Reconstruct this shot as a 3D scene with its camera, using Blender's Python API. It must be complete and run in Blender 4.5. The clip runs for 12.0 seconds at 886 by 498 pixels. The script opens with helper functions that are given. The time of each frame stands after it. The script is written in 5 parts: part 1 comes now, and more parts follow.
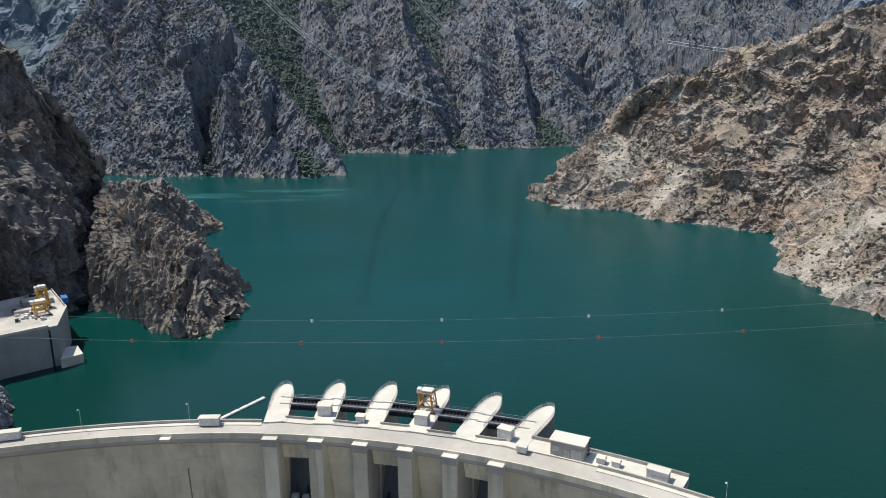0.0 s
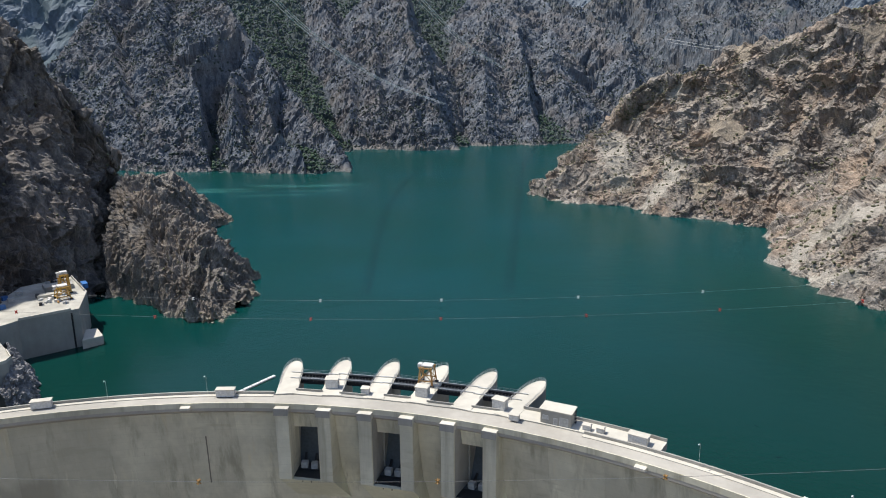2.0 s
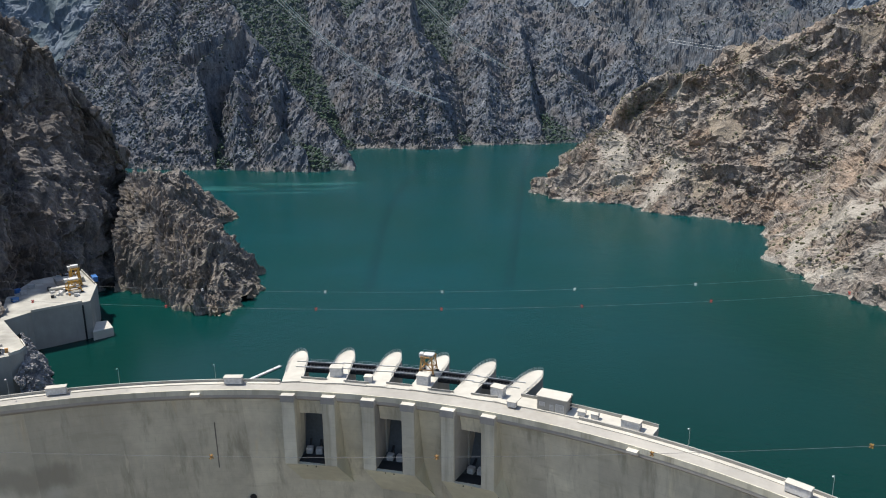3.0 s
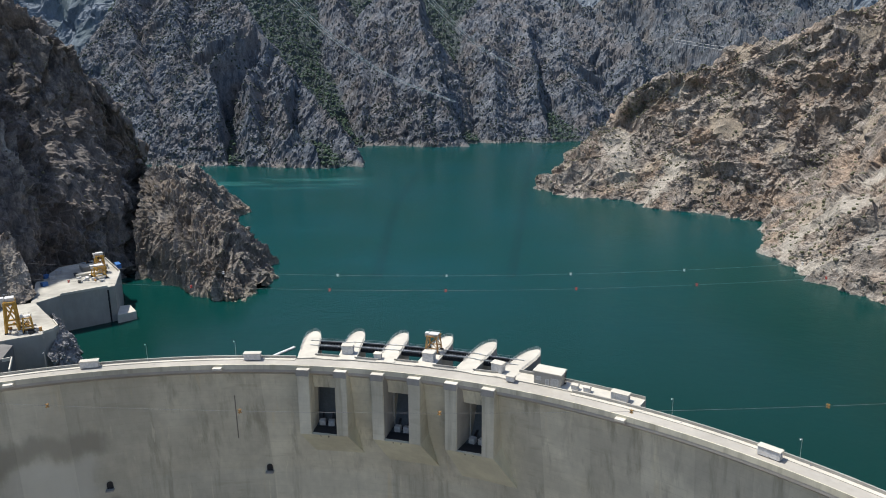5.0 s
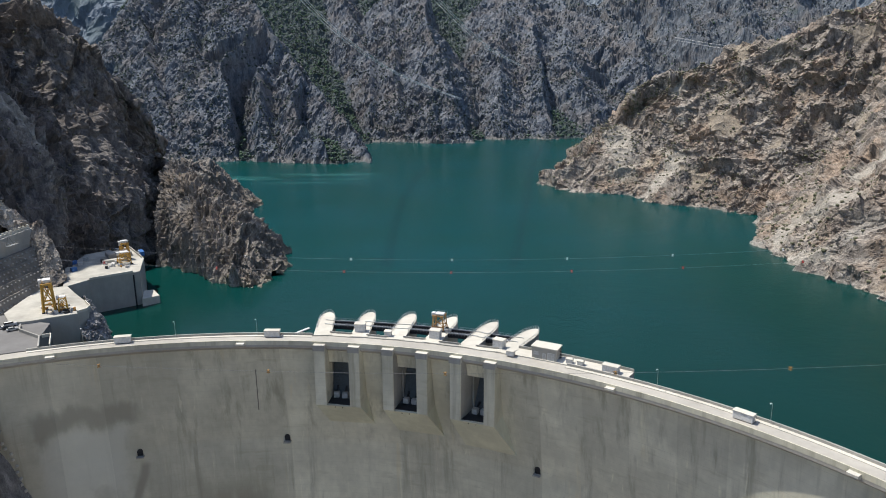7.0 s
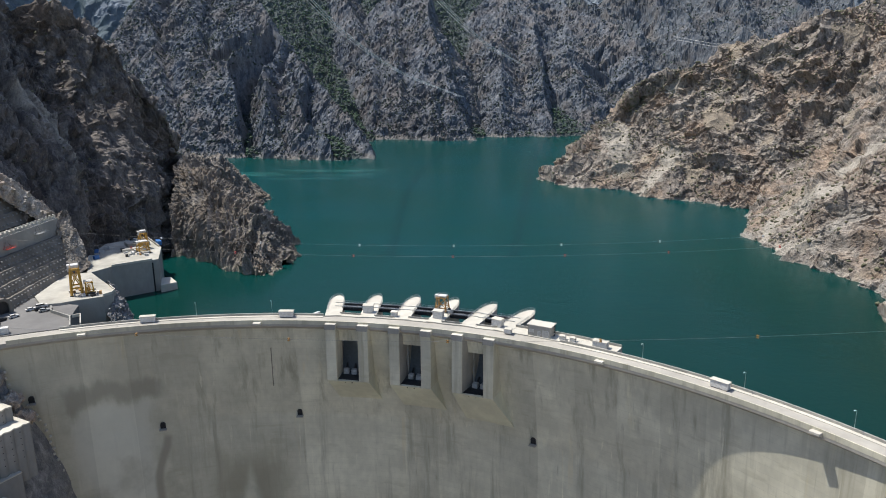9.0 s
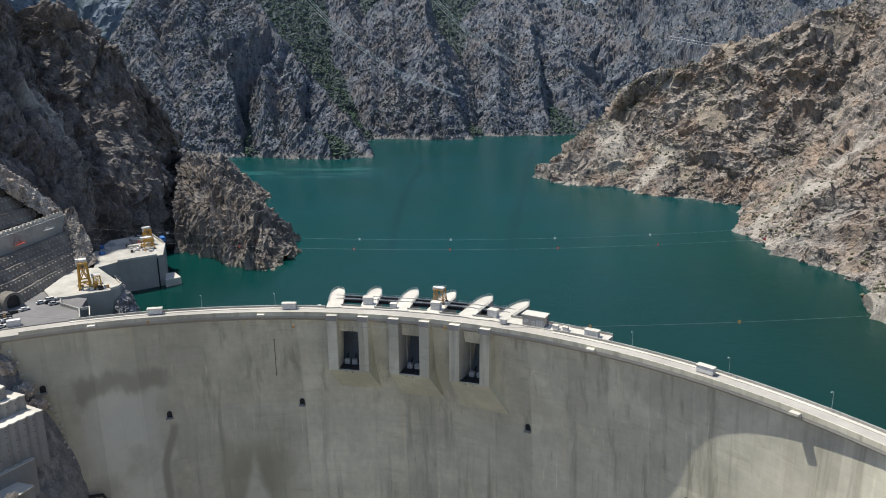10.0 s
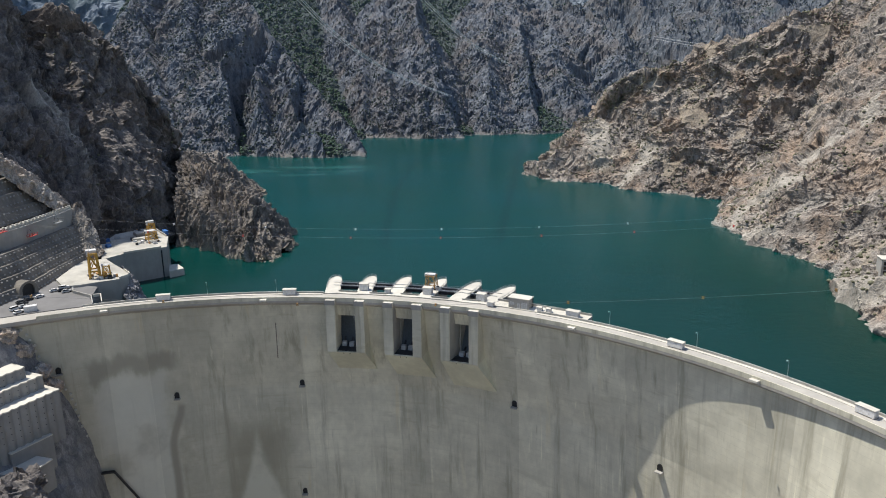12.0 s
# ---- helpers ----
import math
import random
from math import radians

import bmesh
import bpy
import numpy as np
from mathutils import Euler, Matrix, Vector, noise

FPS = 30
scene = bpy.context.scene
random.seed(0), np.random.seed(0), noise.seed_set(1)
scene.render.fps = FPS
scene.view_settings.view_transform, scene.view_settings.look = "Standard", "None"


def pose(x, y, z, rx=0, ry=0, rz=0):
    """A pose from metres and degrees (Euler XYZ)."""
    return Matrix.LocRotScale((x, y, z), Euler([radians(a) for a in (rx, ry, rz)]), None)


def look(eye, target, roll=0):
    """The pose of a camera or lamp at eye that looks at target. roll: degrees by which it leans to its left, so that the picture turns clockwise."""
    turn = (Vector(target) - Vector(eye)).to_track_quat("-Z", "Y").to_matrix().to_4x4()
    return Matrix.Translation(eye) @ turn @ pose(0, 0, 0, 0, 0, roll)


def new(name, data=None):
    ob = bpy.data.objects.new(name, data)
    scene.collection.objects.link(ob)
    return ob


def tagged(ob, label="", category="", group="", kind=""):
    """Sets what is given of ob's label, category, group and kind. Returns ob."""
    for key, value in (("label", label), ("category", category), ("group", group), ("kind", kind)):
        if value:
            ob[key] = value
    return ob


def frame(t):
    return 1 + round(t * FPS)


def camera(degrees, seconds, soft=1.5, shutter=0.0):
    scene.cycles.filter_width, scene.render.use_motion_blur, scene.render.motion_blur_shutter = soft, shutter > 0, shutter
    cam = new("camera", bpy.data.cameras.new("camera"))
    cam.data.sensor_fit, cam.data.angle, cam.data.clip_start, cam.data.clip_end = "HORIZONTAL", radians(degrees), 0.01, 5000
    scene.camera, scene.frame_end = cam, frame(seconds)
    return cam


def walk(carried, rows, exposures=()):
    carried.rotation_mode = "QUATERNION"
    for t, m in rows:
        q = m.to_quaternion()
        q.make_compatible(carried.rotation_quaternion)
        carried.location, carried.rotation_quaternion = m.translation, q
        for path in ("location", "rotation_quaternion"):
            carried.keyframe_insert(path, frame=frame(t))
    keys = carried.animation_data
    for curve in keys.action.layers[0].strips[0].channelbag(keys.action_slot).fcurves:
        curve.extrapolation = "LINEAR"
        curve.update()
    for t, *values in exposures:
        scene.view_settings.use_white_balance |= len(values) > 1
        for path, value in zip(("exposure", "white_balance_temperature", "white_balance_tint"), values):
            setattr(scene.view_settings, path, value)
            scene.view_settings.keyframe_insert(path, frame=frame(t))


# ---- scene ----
cam = camera(64.0, 12.0, soft=1.0)

# seconds, eye, (heading to the left, pitch up, lean) in degrees
PATH = [
    (0, (0.00, -90.65, 119.58), (-0.608, -13.767, -0.705)),
    (0.5, (0.28, -94.97, 119.56), (-0.539, -13.802, -0.701)),
    (1, (0.56, -99.44, 119.50), (-0.455, -13.841, -0.662)),
    (1.5, (0.92, -103.51, 119.32), (-0.371, -13.867, -0.639)),
    (2, (1.37, -107.82, 119.16), (-0.252, -13.898, -0.620)),
    (2.5, (1.70, -111.71, 118.92), (-0.134, -13.912, -0.598)),
    (3, (2.08, -116.16, 118.93), (-0.000, -13.925, -0.543)),
    (5, (3.00, -134.53, 118.76), (0.606, -14.004, -0.369)),
    (5.5, (3.01, -139.61, 118.78), (0.725, -14.025, -0.352)),
    (6, (3.11, -144.81, 118.73), (0.862, -14.095, -0.351)),
    (6.5, (3.20, -150.11, 118.93), (0.963, -14.139, -0.329)),
    (7, (3.12, -155.81, 119.24), (1.056, -14.199, -0.293)),
    (9, (3.30, -177.00, 119.20), (1.229, -14.306, -0.304)),
    (9.5, (3.50, -182.19, 119.15), (1.177, -14.328, -0.354)),
    (10, (3.80, -187.60, 119.10), (1.067, -14.326, -0.437)),
    (10.5, (3.97, -192.85, 119.03), (0.910, -14.323, -0.478)),
    (11, (4.06, -198.14, 118.96), (0.716, -14.351, -0.504)),
    (11.5, (4.30, -203.26, 118.92), (0.551, -14.350, -0.551)),
    (12, (4.54, -208.83, 118.99), (0.399, -14.328, -0.575)),
]


def aim(eye, turn):
    head, pitch, lean = turn
    return pose(*eye, 90 + pitch, 0, head) @ pose(0, 0, 0, 0, 0, lean)


walk(cam, [(t, aim(eye, turn)) for t, eye, turn in PATH])

# ---- world, sun ----
SUN_AZ, SUN_EL = -70.0, 66.0
world = bpy.data.worlds.new("world")
scene.world = world
world.use_nodes = True
wn = world.node_tree.nodes
sky = wn.new("ShaderNodeTexSky")
sky.sky_type = "NISHITA"
sky.sun_disc = False
sky.sun_elevation, sky.sun_rotation = radians(SUN_EL), radians(SUN_AZ)
sky.altitude, sky.dust_density = 700, 1.5
wn["Background"].inputs["Strength"].default_value = 0.135
world.node_tree.links.new(sky.outputs[0], wn["Background"].inputs["Color"])

sun_way = Vector((math.sin(radians(SUN_AZ)) * math.cos(radians(SUN_EL)), math.cos(radians(SUN_AZ)) * math.cos(radians(SUN_EL)), math.sin(radians(SUN_EL))))
sun = new("sun", bpy.data.lights.new("sun", "SUN"))
sun.data.energy, sun.data.angle, sun.data.color = 4.6, radians(0.53), (1.0, 0.95, 0.87)
sun.matrix_world = look(sun_way * 900, (0, 0, 0))


scene.view_settings.exposure = 0.35


# ---- materials ----
class Mat:
    """A small wrapper that builds a node material."""

    def __init__(self, name, rough=0.8, metal=0.0):
        self.m = bpy.data.materials.new(name)
        self.m.use_nodes = True
        self.t = self.m.node_tree
        self.bsdf = self.t.nodes["Principled BSDF"]
        self.bsdf.inputs["Roughness"].default_value = rough
        self.bsdf.inputs["Metallic"].default_value = metal
        self.geo = self.t.nodes.new("ShaderNodeNewGeometry")

    def node(self, kind, **values):
        n = self.t.nodes.new(kind)
        for key, value in values.items():
            n.inputs[key].default_value = value
        return n

    def link(self, a, b):
        self.t.links.new(a, b)

    def place(self, stretch=(1, 1, 1), turn=0.0):
        n = self.node("ShaderNodeMapping")
        n.inputs["Scale"].default_value = stretch
        n.inputs["Rotation"].default_value = (0, turn, 0)
        self.link(self.geo.outputs["Position"], n.inputs["Vector"])
        return n.outputs[0]

    def noise(self, size, detail=4.0, stretch=(1, 1, 1), rough=0.6, turn=0.0):
        n = self.node("ShaderNodeTexNoise", Scale=1.0 / size, Detail=detail, Roughness=rough)
        self.link(self.place(stretch, turn), n.inputs["Vector"])
        return n.outputs["Fac"]

    def band(self, value, low, high):
        n = self.node("ShaderNodeMapRange")
        n.interpolation_type = "SMOOTHSTEP"
        self.link(value, n.inputs["Value"])
        n.inputs["From Min"].default_value, n.inputs["From Max"].default_value = low, high
        return n.outputs["Result"]

    def math(self, op, a, b):
        n = self.node("ShaderNodeMath")
        n.operation = op
        for k, v in enumerate((a, b)):
            if isinstance(v, (int, float)):
                n.inputs[k].default_value = v
            else:
                self.link(v, n.inputs[k])
        return n.outputs[0]

    def mix(self, fac, a, b, how="MIX"):
        n = self.t.nodes.new("ShaderNodeMix")
        n.data_type, n.blend_type = "RGBA", how
        for k, v in ((0, fac), (6, a), (7, b)):
            if isinstance(v, (int, float)):
                n.inputs[k].default_value = v
            elif isinstance(v, tuple):
                n.inputs[k].default_value = (*v, 1)
            else:
                self.link(v, n.inputs[k])
        return n.outputs[2]

    def colour(self, value):
        if isinstance(value, tuple):
            self.bsdf.inputs["Base Color"].default_value = (*value, 1)
        else:
            self.link(value, self.bsdf.inputs["Base Color"])

    def bump(self, height, strength=0.5, distance=0.1):
        n = self.node("ShaderNodeBump", Strength=strength, Distance=distance)
        self.link(height, n.inputs["Height"])
        self.link(n.outputs[0], self.bsdf.inputs["Normal"])

    def axis(self, k):
        n = self.t.nodes.new("ShaderNodeSeparateXYZ")
        self.link(self.geo.outputs["Position"], n.inputs[0])
        return n.outputs[k]

    def shade(self, spread):
        """A tone that differs from piece to piece."""
        info = self.t.nodes.new("ShaderNodeObjectInfo")
        n = self.node("ShaderNodeMapRange")
        self.link(info.outputs["Random"], n.inputs["Value"])
        n.inputs["To Min"].default_value, n.inputs["To Max"].default_value = 1 - spread, 1 + spread
        return n.outputs["Result"]


def rock_material(name, dark, light, soil, grain=1.0, pale=None, rust=(1.12, 0.94, 0.8), contrast=0.7, chips=0.0, relief=1.0, blocks=0.45, rim=None):
    """Jointed rock: two tones, rusty and pale beds, soil where the ground is smooth, fine cracks."""
    m = Mat(name, 0.92)
    a = m.noise(38 * grain, 5)
    b = m.noise(7 * grain, 6, (1, 1, 0.5), 0.7)
    c = m.noise(1.2 * grain, 6, (1, 1, 0.7), 0.75)
    col = m.mix(m.band(b, 0.36, 0.66), dark, light)
    col = m.mix(m.band(a, 0.42, 0.66), col, tuple(0.5 * (p + q) * f for p, q, f in zip(dark, light, rust)))
    cell = m.node("ShaderNodeTexVoronoi", Scale=1.0 / (4.5 * grain))
    m.link(m.place((1, 1, 0.6)), cell.inputs["Vector"])
    block = m.t.nodes.new("ShaderNodeSeparateColor")
    m.link(cell.outputs["Color"], block.inputs[0])
    col = m.mix(blocks, col, m.mix(block.outputs[0], (0.55, 0.55, 0.57), (1.35, 1.32, 1.28)), "MULTIPLY")
    if pale:
        where = m.math("MULTIPLY", m.band(m.axis(2), 40, 8), m.band(m.axis(1), 400, 320))
        where = m.math("MULTIPLY", where, m.math("MULTIPLY", m.band(m.noise(24, 5), 0.47, 0.62), 0.55))
        col = m.mix(where, col, pale)
        edge = m.math("MULTIPLY", m.band(m.axis(2), 3.6, 1.8), m.band(m.noise(9, 4), 0.3, 0.6))
        col = m.mix(m.math("MULTIPLY", edge, 0.35), col, pale)
        patch = m.math("MULTIPLY", m.band(m.noise(48, 4, (1, 1, 0.6)), 0.56, 0.66), 0.45)
        col = m.mix(patch, col, tuple(0.72 * v for v in pale))
    if rim:
        tone, top = rim
        wet = m.band(m.math("ADD", m.axis(2), m.math("MULTIPLY", m.noise(7 * grain, 4), 0.8 * top)), 1.4 * top, 0.6 * top)
        col = m.mix(m.math("MULTIPLY", wet, 0.6), col, tone)
    smooth_ground = m.t.nodes.new("ShaderNodeAttribute")
    smooth_ground.attribute_name = "soil"
    earth = m.mix(m.band(m.noise(3.0 * grain, 5), 0.35, 0.7), tuple(0.75 * v for v in soil), soil)
    col = m.mix(m.math("MULTIPLY", smooth_ground.outputs["Fac"], 0.85), col, earth)
    # pale gravel tone, also used for the painted sunlit rib on the left cliff
    scree_and_sun = m.t.nodes.new("ShaderNodeAttribute")
    scree_and_sun.attribute_name = "scree_and_sun"
    gravel = m.mix(m.band(m.noise(5.0 * grain, 5, (1, 1, 0.4)), 0.3, 0.7), (0.28, 0.255, 0.215), (0.37, 0.345, 0.3))
    col = m.mix(m.math("MULTIPLY", scree_and_sun.outputs["Fac"], 0.9), col, gravel)
    col = m.mix(contrast, col, m.mix(m.band(c, 0.28, 0.72), (0.5, 0.5, 0.51), (1.3, 1.28, 1.24)), "MULTIPLY")
    if chips:
        spark = m.band(m.noise(2.6 * grain, 4, (1, 1, 0.45), 0.7), 0.56, 0.68)
        col = m.mix(m.math("MULTIPLY", spark, chips), col, tuple(min(1.0, 1.6 * v) for v in light))
    m.colour(col)
    m.bump(m.math("ADD", m.math("MULTIPLY", b, 1.2 * grain), m.math("MULTIPLY", c, 0.8 * grain * relief)), 0.8, 1.0)
    return m.m


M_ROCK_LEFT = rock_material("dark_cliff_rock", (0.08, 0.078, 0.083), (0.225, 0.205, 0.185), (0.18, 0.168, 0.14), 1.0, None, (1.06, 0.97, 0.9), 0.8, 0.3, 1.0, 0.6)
M_ROCK_SPUR = rock_material("spur_rock", (0.082, 0.077, 0.072), (0.3, 0.275, 0.245), (0.27, 0.24, 0.18), 0.7, None, (1.05, 0.96, 0.87), 0.85, 0.4, rim=((0.36, 0.33, 0.26), 5.0))
M_ROCK_RIGHT = rock_material("tan_slope_rock", (0.12, 0.108, 0.097), (0.33, 0.298, 0.262), (0.31, 0.262, 0.2), 0.9, (0.36, 0.345, 0.312), (1.12, 0.96, 0.83), 0.85, 0.22, 1.0, 0.75)
M_ROCK_PALE = rock_material("pale_outcrop_rock", (0.26, 0.24, 0.215), (0.48, 0.45, 0.405), (0.42, 0.39, 0.34), 0.4)
M_ROCK_BANK = rock_material("abutment_rock", (0.15, 0.153, 0.162), (0.3, 0.3, 0.305), (0.23, 0.233, 0.24), 0.6, None, (1.0, 1.0, 1.0))
# distance haze is painted into the next two: bluer than the rock itself
M_ROCK_FAR = rock_material("haze_blue_mountain_rock", (0.051, 0.071, 0.1), (0.165, 0.179, 0.204), (0.055, 0.082, 0.08), 1.3, None, (1.18, 0.98, 0.83), 0.9, 0.4, 0.7, 0.7, rim=((0.27, 0.25, 0.225), 9.0))
M_ROCK_RANGE = rock_material("haze_blue_range_rock", (0.105, 0.138, 0.178), (0.15, 0.182, 0.22), (0.095, 0.135, 0.15), 4.0, None, (1.0, 1.0, 1.0), 0.3, 0.0, 0.3)

mat = Mat("reservoir_water", 0.24)
deep = mat.mix(mat.band(mat.noise(160, 3), 0.35, 0.65), (0.001, 0.037, 0.034), (0.0012, 0.042, 0.046))
# greener by the dam; paler beyond, grazing sky reflection put into the colour
green = mat.math("ADD", mat.axis(1), mat.math("MULTIPLY", mat.noise(120, 4), 160.0))
deep = mat.mix(mat.band(green, 140, 420), (0.001, 0.024, 0.0175), deep)
# paler streaks: the sheen of wind-ruffled water painted into the base colour
streak_sheen = mat.math("MULTIPLY", mat.band(mat.noise(60, 5, (0.25, 1, 1), 0.6), 0.6, 0.78), 0.35)
wind_sheen = mat.math("MULTIPLY", mat.band(mat.noise(30, 6, (0.22, 1, 1), 0.7), 0.46, 0.7), mat.math("MULTIPLY", mat.band(mat.axis(1), 590, 640), mat.band(mat.axis(1), 720, 680)))
wind_sheen = mat.math("MULTIPLY", wind_sheen, mat.math("MULTIPLY", mat.band(mat.axis(0), -60, -150), 1.0))
mat.colour(mat.mix(wind_sheen, mat.mix(streak_sheen, deep, (0.008, 0.072, 0.072)), (0.03, 0.135, 0.125)))
mat.bsdf.inputs["IOR"].default_value = 1.33
mat.bsdf.inputs["Specular IOR Level"].default_value = 0.25
mat.bump(mat.math("ADD", mat.noise(3.2, 4), mat.math("MULTIPLY", mat.noise(14, 3), 2.0)), 0.35, 0.3)
M_WATER = mat.m


def concrete_material(name, base, streaks=0.0, stain=0.25, lifts=0.0, spread=0.0, washed=False):
    m = Mat(name, 0.85)
    a, b, c = m.noise(18, 5), m.noise(2.6, 5, (1, 1, 0.5)), m.noise(0.35, 4)
    col = m.mix(m.band(a, 0.3, 0.7), tuple(v * (1 - stain) for v in base), tuple(v * (1 + 0.4 * stain) for v in base))
    col = m.mix(0.6 * stain + 0.1, col, m.mix(m.band(b, 0.3, 0.7), (0.7, 0.69, 0.67), (1.15, 1.15, 1.14)), "MULTIPLY")
    if streaks:
        s = m.band(m.noise(5.5, 6, (1, 1, 0.05), 0.65), 0.5, 0.72)
        col = m.mix(m.math("MULTIPLY", s, streaks), col, tuple(v * f for v, f in zip(base, (0.5, 0.49, 0.46))))
        s = m.band(m.noise(9, 5, (1, 1, 0.06), 0.6), 0.6, 0.75)
        col = m.mix(m.math("MULTIPLY", s, 0.7 * streaks), col, tuple(v * f for v, f in zip(base, (1.25, 1.22, 1.1))))
        thin = m.math("MULTIPLY", m.band(m.noise(1.7, 3, (1, 1, 0.02), 0.5), 0.62, 0.74), m.band(m.noise(22, 4), 0.45, 0.6))
        col = m.mix(m.math("MULTIPLY", thin, 0.8 * streaks), col, tuple(min(1.0, v * f) for v, f in zip(base, (1.3, 1.3, 1.25))))
        thin = m.math("MULTIPLY", m.band(m.noise(2.3, 3, (1, 1, 0.03), 0.5), 0.36, 0.27), m.band(m.noise(17, 4), 0.5, 0.62))
        col = m.mix(m.math("MULTIPLY", thin, 0.7 * streaks), col, tuple(v * f for v, f in zip(base, (0.5, 0.49, 0.46))))
    if streaks > 0.6:
        hang = m.math("MULTIPLY", m.band(m.noise(3.4, 4, (1, 1, 0.015), 0.6), 0.52, 0.66), m.band(m.math("ADD", m.axis(2), m.math("MULTIPLY", m.noise(7, 3, (1, 1, 0)), 40.0)), 18, 34))
        col = m.mix(m.math("MULTIPLY", hang, 0.4), col, tuple(v * f for v, f in zip(base, (0.52, 0.51, 0.49))))
        course = m.math("MULTIPLY", m.band(m.noise(13, 3, (1, 1, 4.5), 0.5), 0.56, 0.66), m.band(m.noise(26, 3), 0.46, 0.58))
        col = m.mix(m.math("MULTIPLY", course, 0.3), col, tuple(v * f for v, f in zip(base, (0.6, 0.58, 0.52))))
        rust = m.math("MULTIPLY", m.band(m.noise(4.6, 3, (1, 1, 0.03), 0.5), 0.62, 0.72), m.band(m.noise(31, 3), 0.48, 0.6))
        col = m.mix(m.math("MULTIPLY", rust, 0.35), col, tuple(v * f for v, f in zip(base, (1.02, 0.9, 0.68))))
    if lifts:
        w = m.node("ShaderNodeMath")
        w.operation = "FRACT"
        m.link(m.math("DIVIDE", m.axis(2), 3.0), w.inputs[0])
        seam = m.math("MULTIPLY", m.band(w.outputs[0], 0.06, 0.0), lifts)
        col = m.mix(seam, col, tuple(v * 0.6 for v in base))
        rows = m.noise(30, 3, (0.3, 0.3, 3.3))
        col = m.mix(m.math("MULTIPLY", m.band(rows, 0.45, 0.65), 0.25), col, tuple(v * 0.75 for v in base))
    if washed:
        # lime washed out below the drains, damp dark patches, shade painted at the left
        warp = m.math("MULTIPLY", m.math("SUBTRACT", m.noise(14, 5, (1, 1, 0.4)), 0.5), 26.0)
        x, z = m.math("ADD", m.axis(0), warp), m.math("ADD", m.axis(2), warp)
        sheet = m.math("MULTIPLY", m.math("MULTIPLY", m.band(x, -161, -153), m.band(x, -126, -133)), m.band(z, -16, -24))
        col = m.mix(m.math("MULTIPLY", sheet, 0.6), col, tuple(v * f for v, f in zip(base, (1.16, 1.22, 1.36))))
        bend = m.math("MULTIPLY", m.band(m.axis(2), -36, -60), 5.5)
        run = m.math("ADD", m.math("ADD", m.axis(0), bend), m.math("ADD", m.math("MULTIPLY", warp, 0.08), 124.6))
        run = m.band(m.math("ABSOLUTE", run, 0.0), 2.6, 0.6)
        run = m.math("MULTIPLY", run, m.band(m.axis(2), -35, -39))
        col = m.mix(m.math("MULTIPLY", run, 0.95), col, tuple(v * f for v, f in zip(base, (0.5, 0.48, 0.48))))
        crust = m.math("MULTIPLY", m.math("MULTIPLY", m.band(x, -163, -156), m.band(x, -122, -128)), m.math("MULTIPLY", m.band(z, -6, -11), m.band(z, -21, -15)))
        col = m.mix(m.math("MULTIPLY", crust, 0.75), col, tuple(v * f for v, f in zip(base, (0.45, 0.44, 0.43))))
        drop = m.math("SUBTRACT", -54.0, m.axis(2))
        width = m.math("ADD", m.math("MULTIPLY", m.math("POWER", m.math("MAXIMUM", drop, 0.0), 1.45), 0.05), 0.5)
        away = m.math("ABSOLUTE", m.math("ADD", m.math("ADD", m.axis(0), 92.3), m.math("MULTIPLY", warp, 0.3)), 0.0)
        cone = m.math("MULTIPLY", m.band(m.math("SUBTRACT", width, away), -1.2, 3.0), m.band(drop, -6, 12))
        halo = m.math("MULTIPLY", m.band(away, 24, 7), m.band(m.math("ADD", m.axis(2), warp), -42, -60))
        col = m.mix(m.math("MULTIPLY", halo, 0.75), col, tuple(v * f for v, f in zip(base, (0.52, 0.5, 0.46))))
        col = m.mix(m.math("MULTIPLY", cone, 0.65), col, tuple(v * f for v, f in zip(base, (1.2, 1.23, 1.27))))
        # left end darker: its weaker skylight put into the colour, with seepage stain
        left_shade = m.math("MULTIPLY", m.band(m.math("ADD", m.axis(0), m.math("MULTIPLY", warp, 1.2)), -88, -128), 0.3)
        col = m.mix(left_shade, col, tuple(v * f for v, f in zip(base, (0.6, 0.59, 0.6))))
        damp = m.math("MULTIPLY", m.band(m.noise(34, 5, (1, 1, 0.9)), 0.54, 0.68), m.math("MULTIPLY", m.band(m.axis(2), 6, -20), m.band(m.axis(0), -58, -92)))
        col = m.mix(m.math("MULTIPLY", damp, 0.5), col, tuple(v * f for v, f in zip(base, (0.5, 0.49, 0.47))))
    if spread:
        n = m.t.nodes.new("ShaderNodeVectorMath")
        n.operation = "SCALE"
        m.link(col, n.inputs[0])
        m.link(m.shade(spread), n.inputs["Scale"])
        col = n.outputs[0]
    m.colour(col)
    m.bump(m.math("ADD", c, m.math("MULTIPLY", b, 2.0)), 0.3, 0.03)
    return m.m


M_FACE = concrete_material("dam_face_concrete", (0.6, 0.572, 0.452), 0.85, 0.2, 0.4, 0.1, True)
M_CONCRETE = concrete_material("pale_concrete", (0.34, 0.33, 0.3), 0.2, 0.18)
M_WHITE = concrete_material("white_concrete", (0.52, 0.495, 0.43), 0.0, 0.16)
M_DECK = concrete_material("stained_deck_concrete", (0.4, 0.385, 0.34), 0.0, 0.35)
M_ROAD = concrete_material("crest_road_concrete", (0.37, 0.35, 0.31), 0.0, 0.16)
M_APRON = concrete_material("chute_concrete", (0.6, 0.59, 0.46), 0.15, 0.15)
# darker for the steps' shaded walls, as M_WHITE is lighter for their sunlit tops
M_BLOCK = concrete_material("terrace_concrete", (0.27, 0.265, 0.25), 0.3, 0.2)
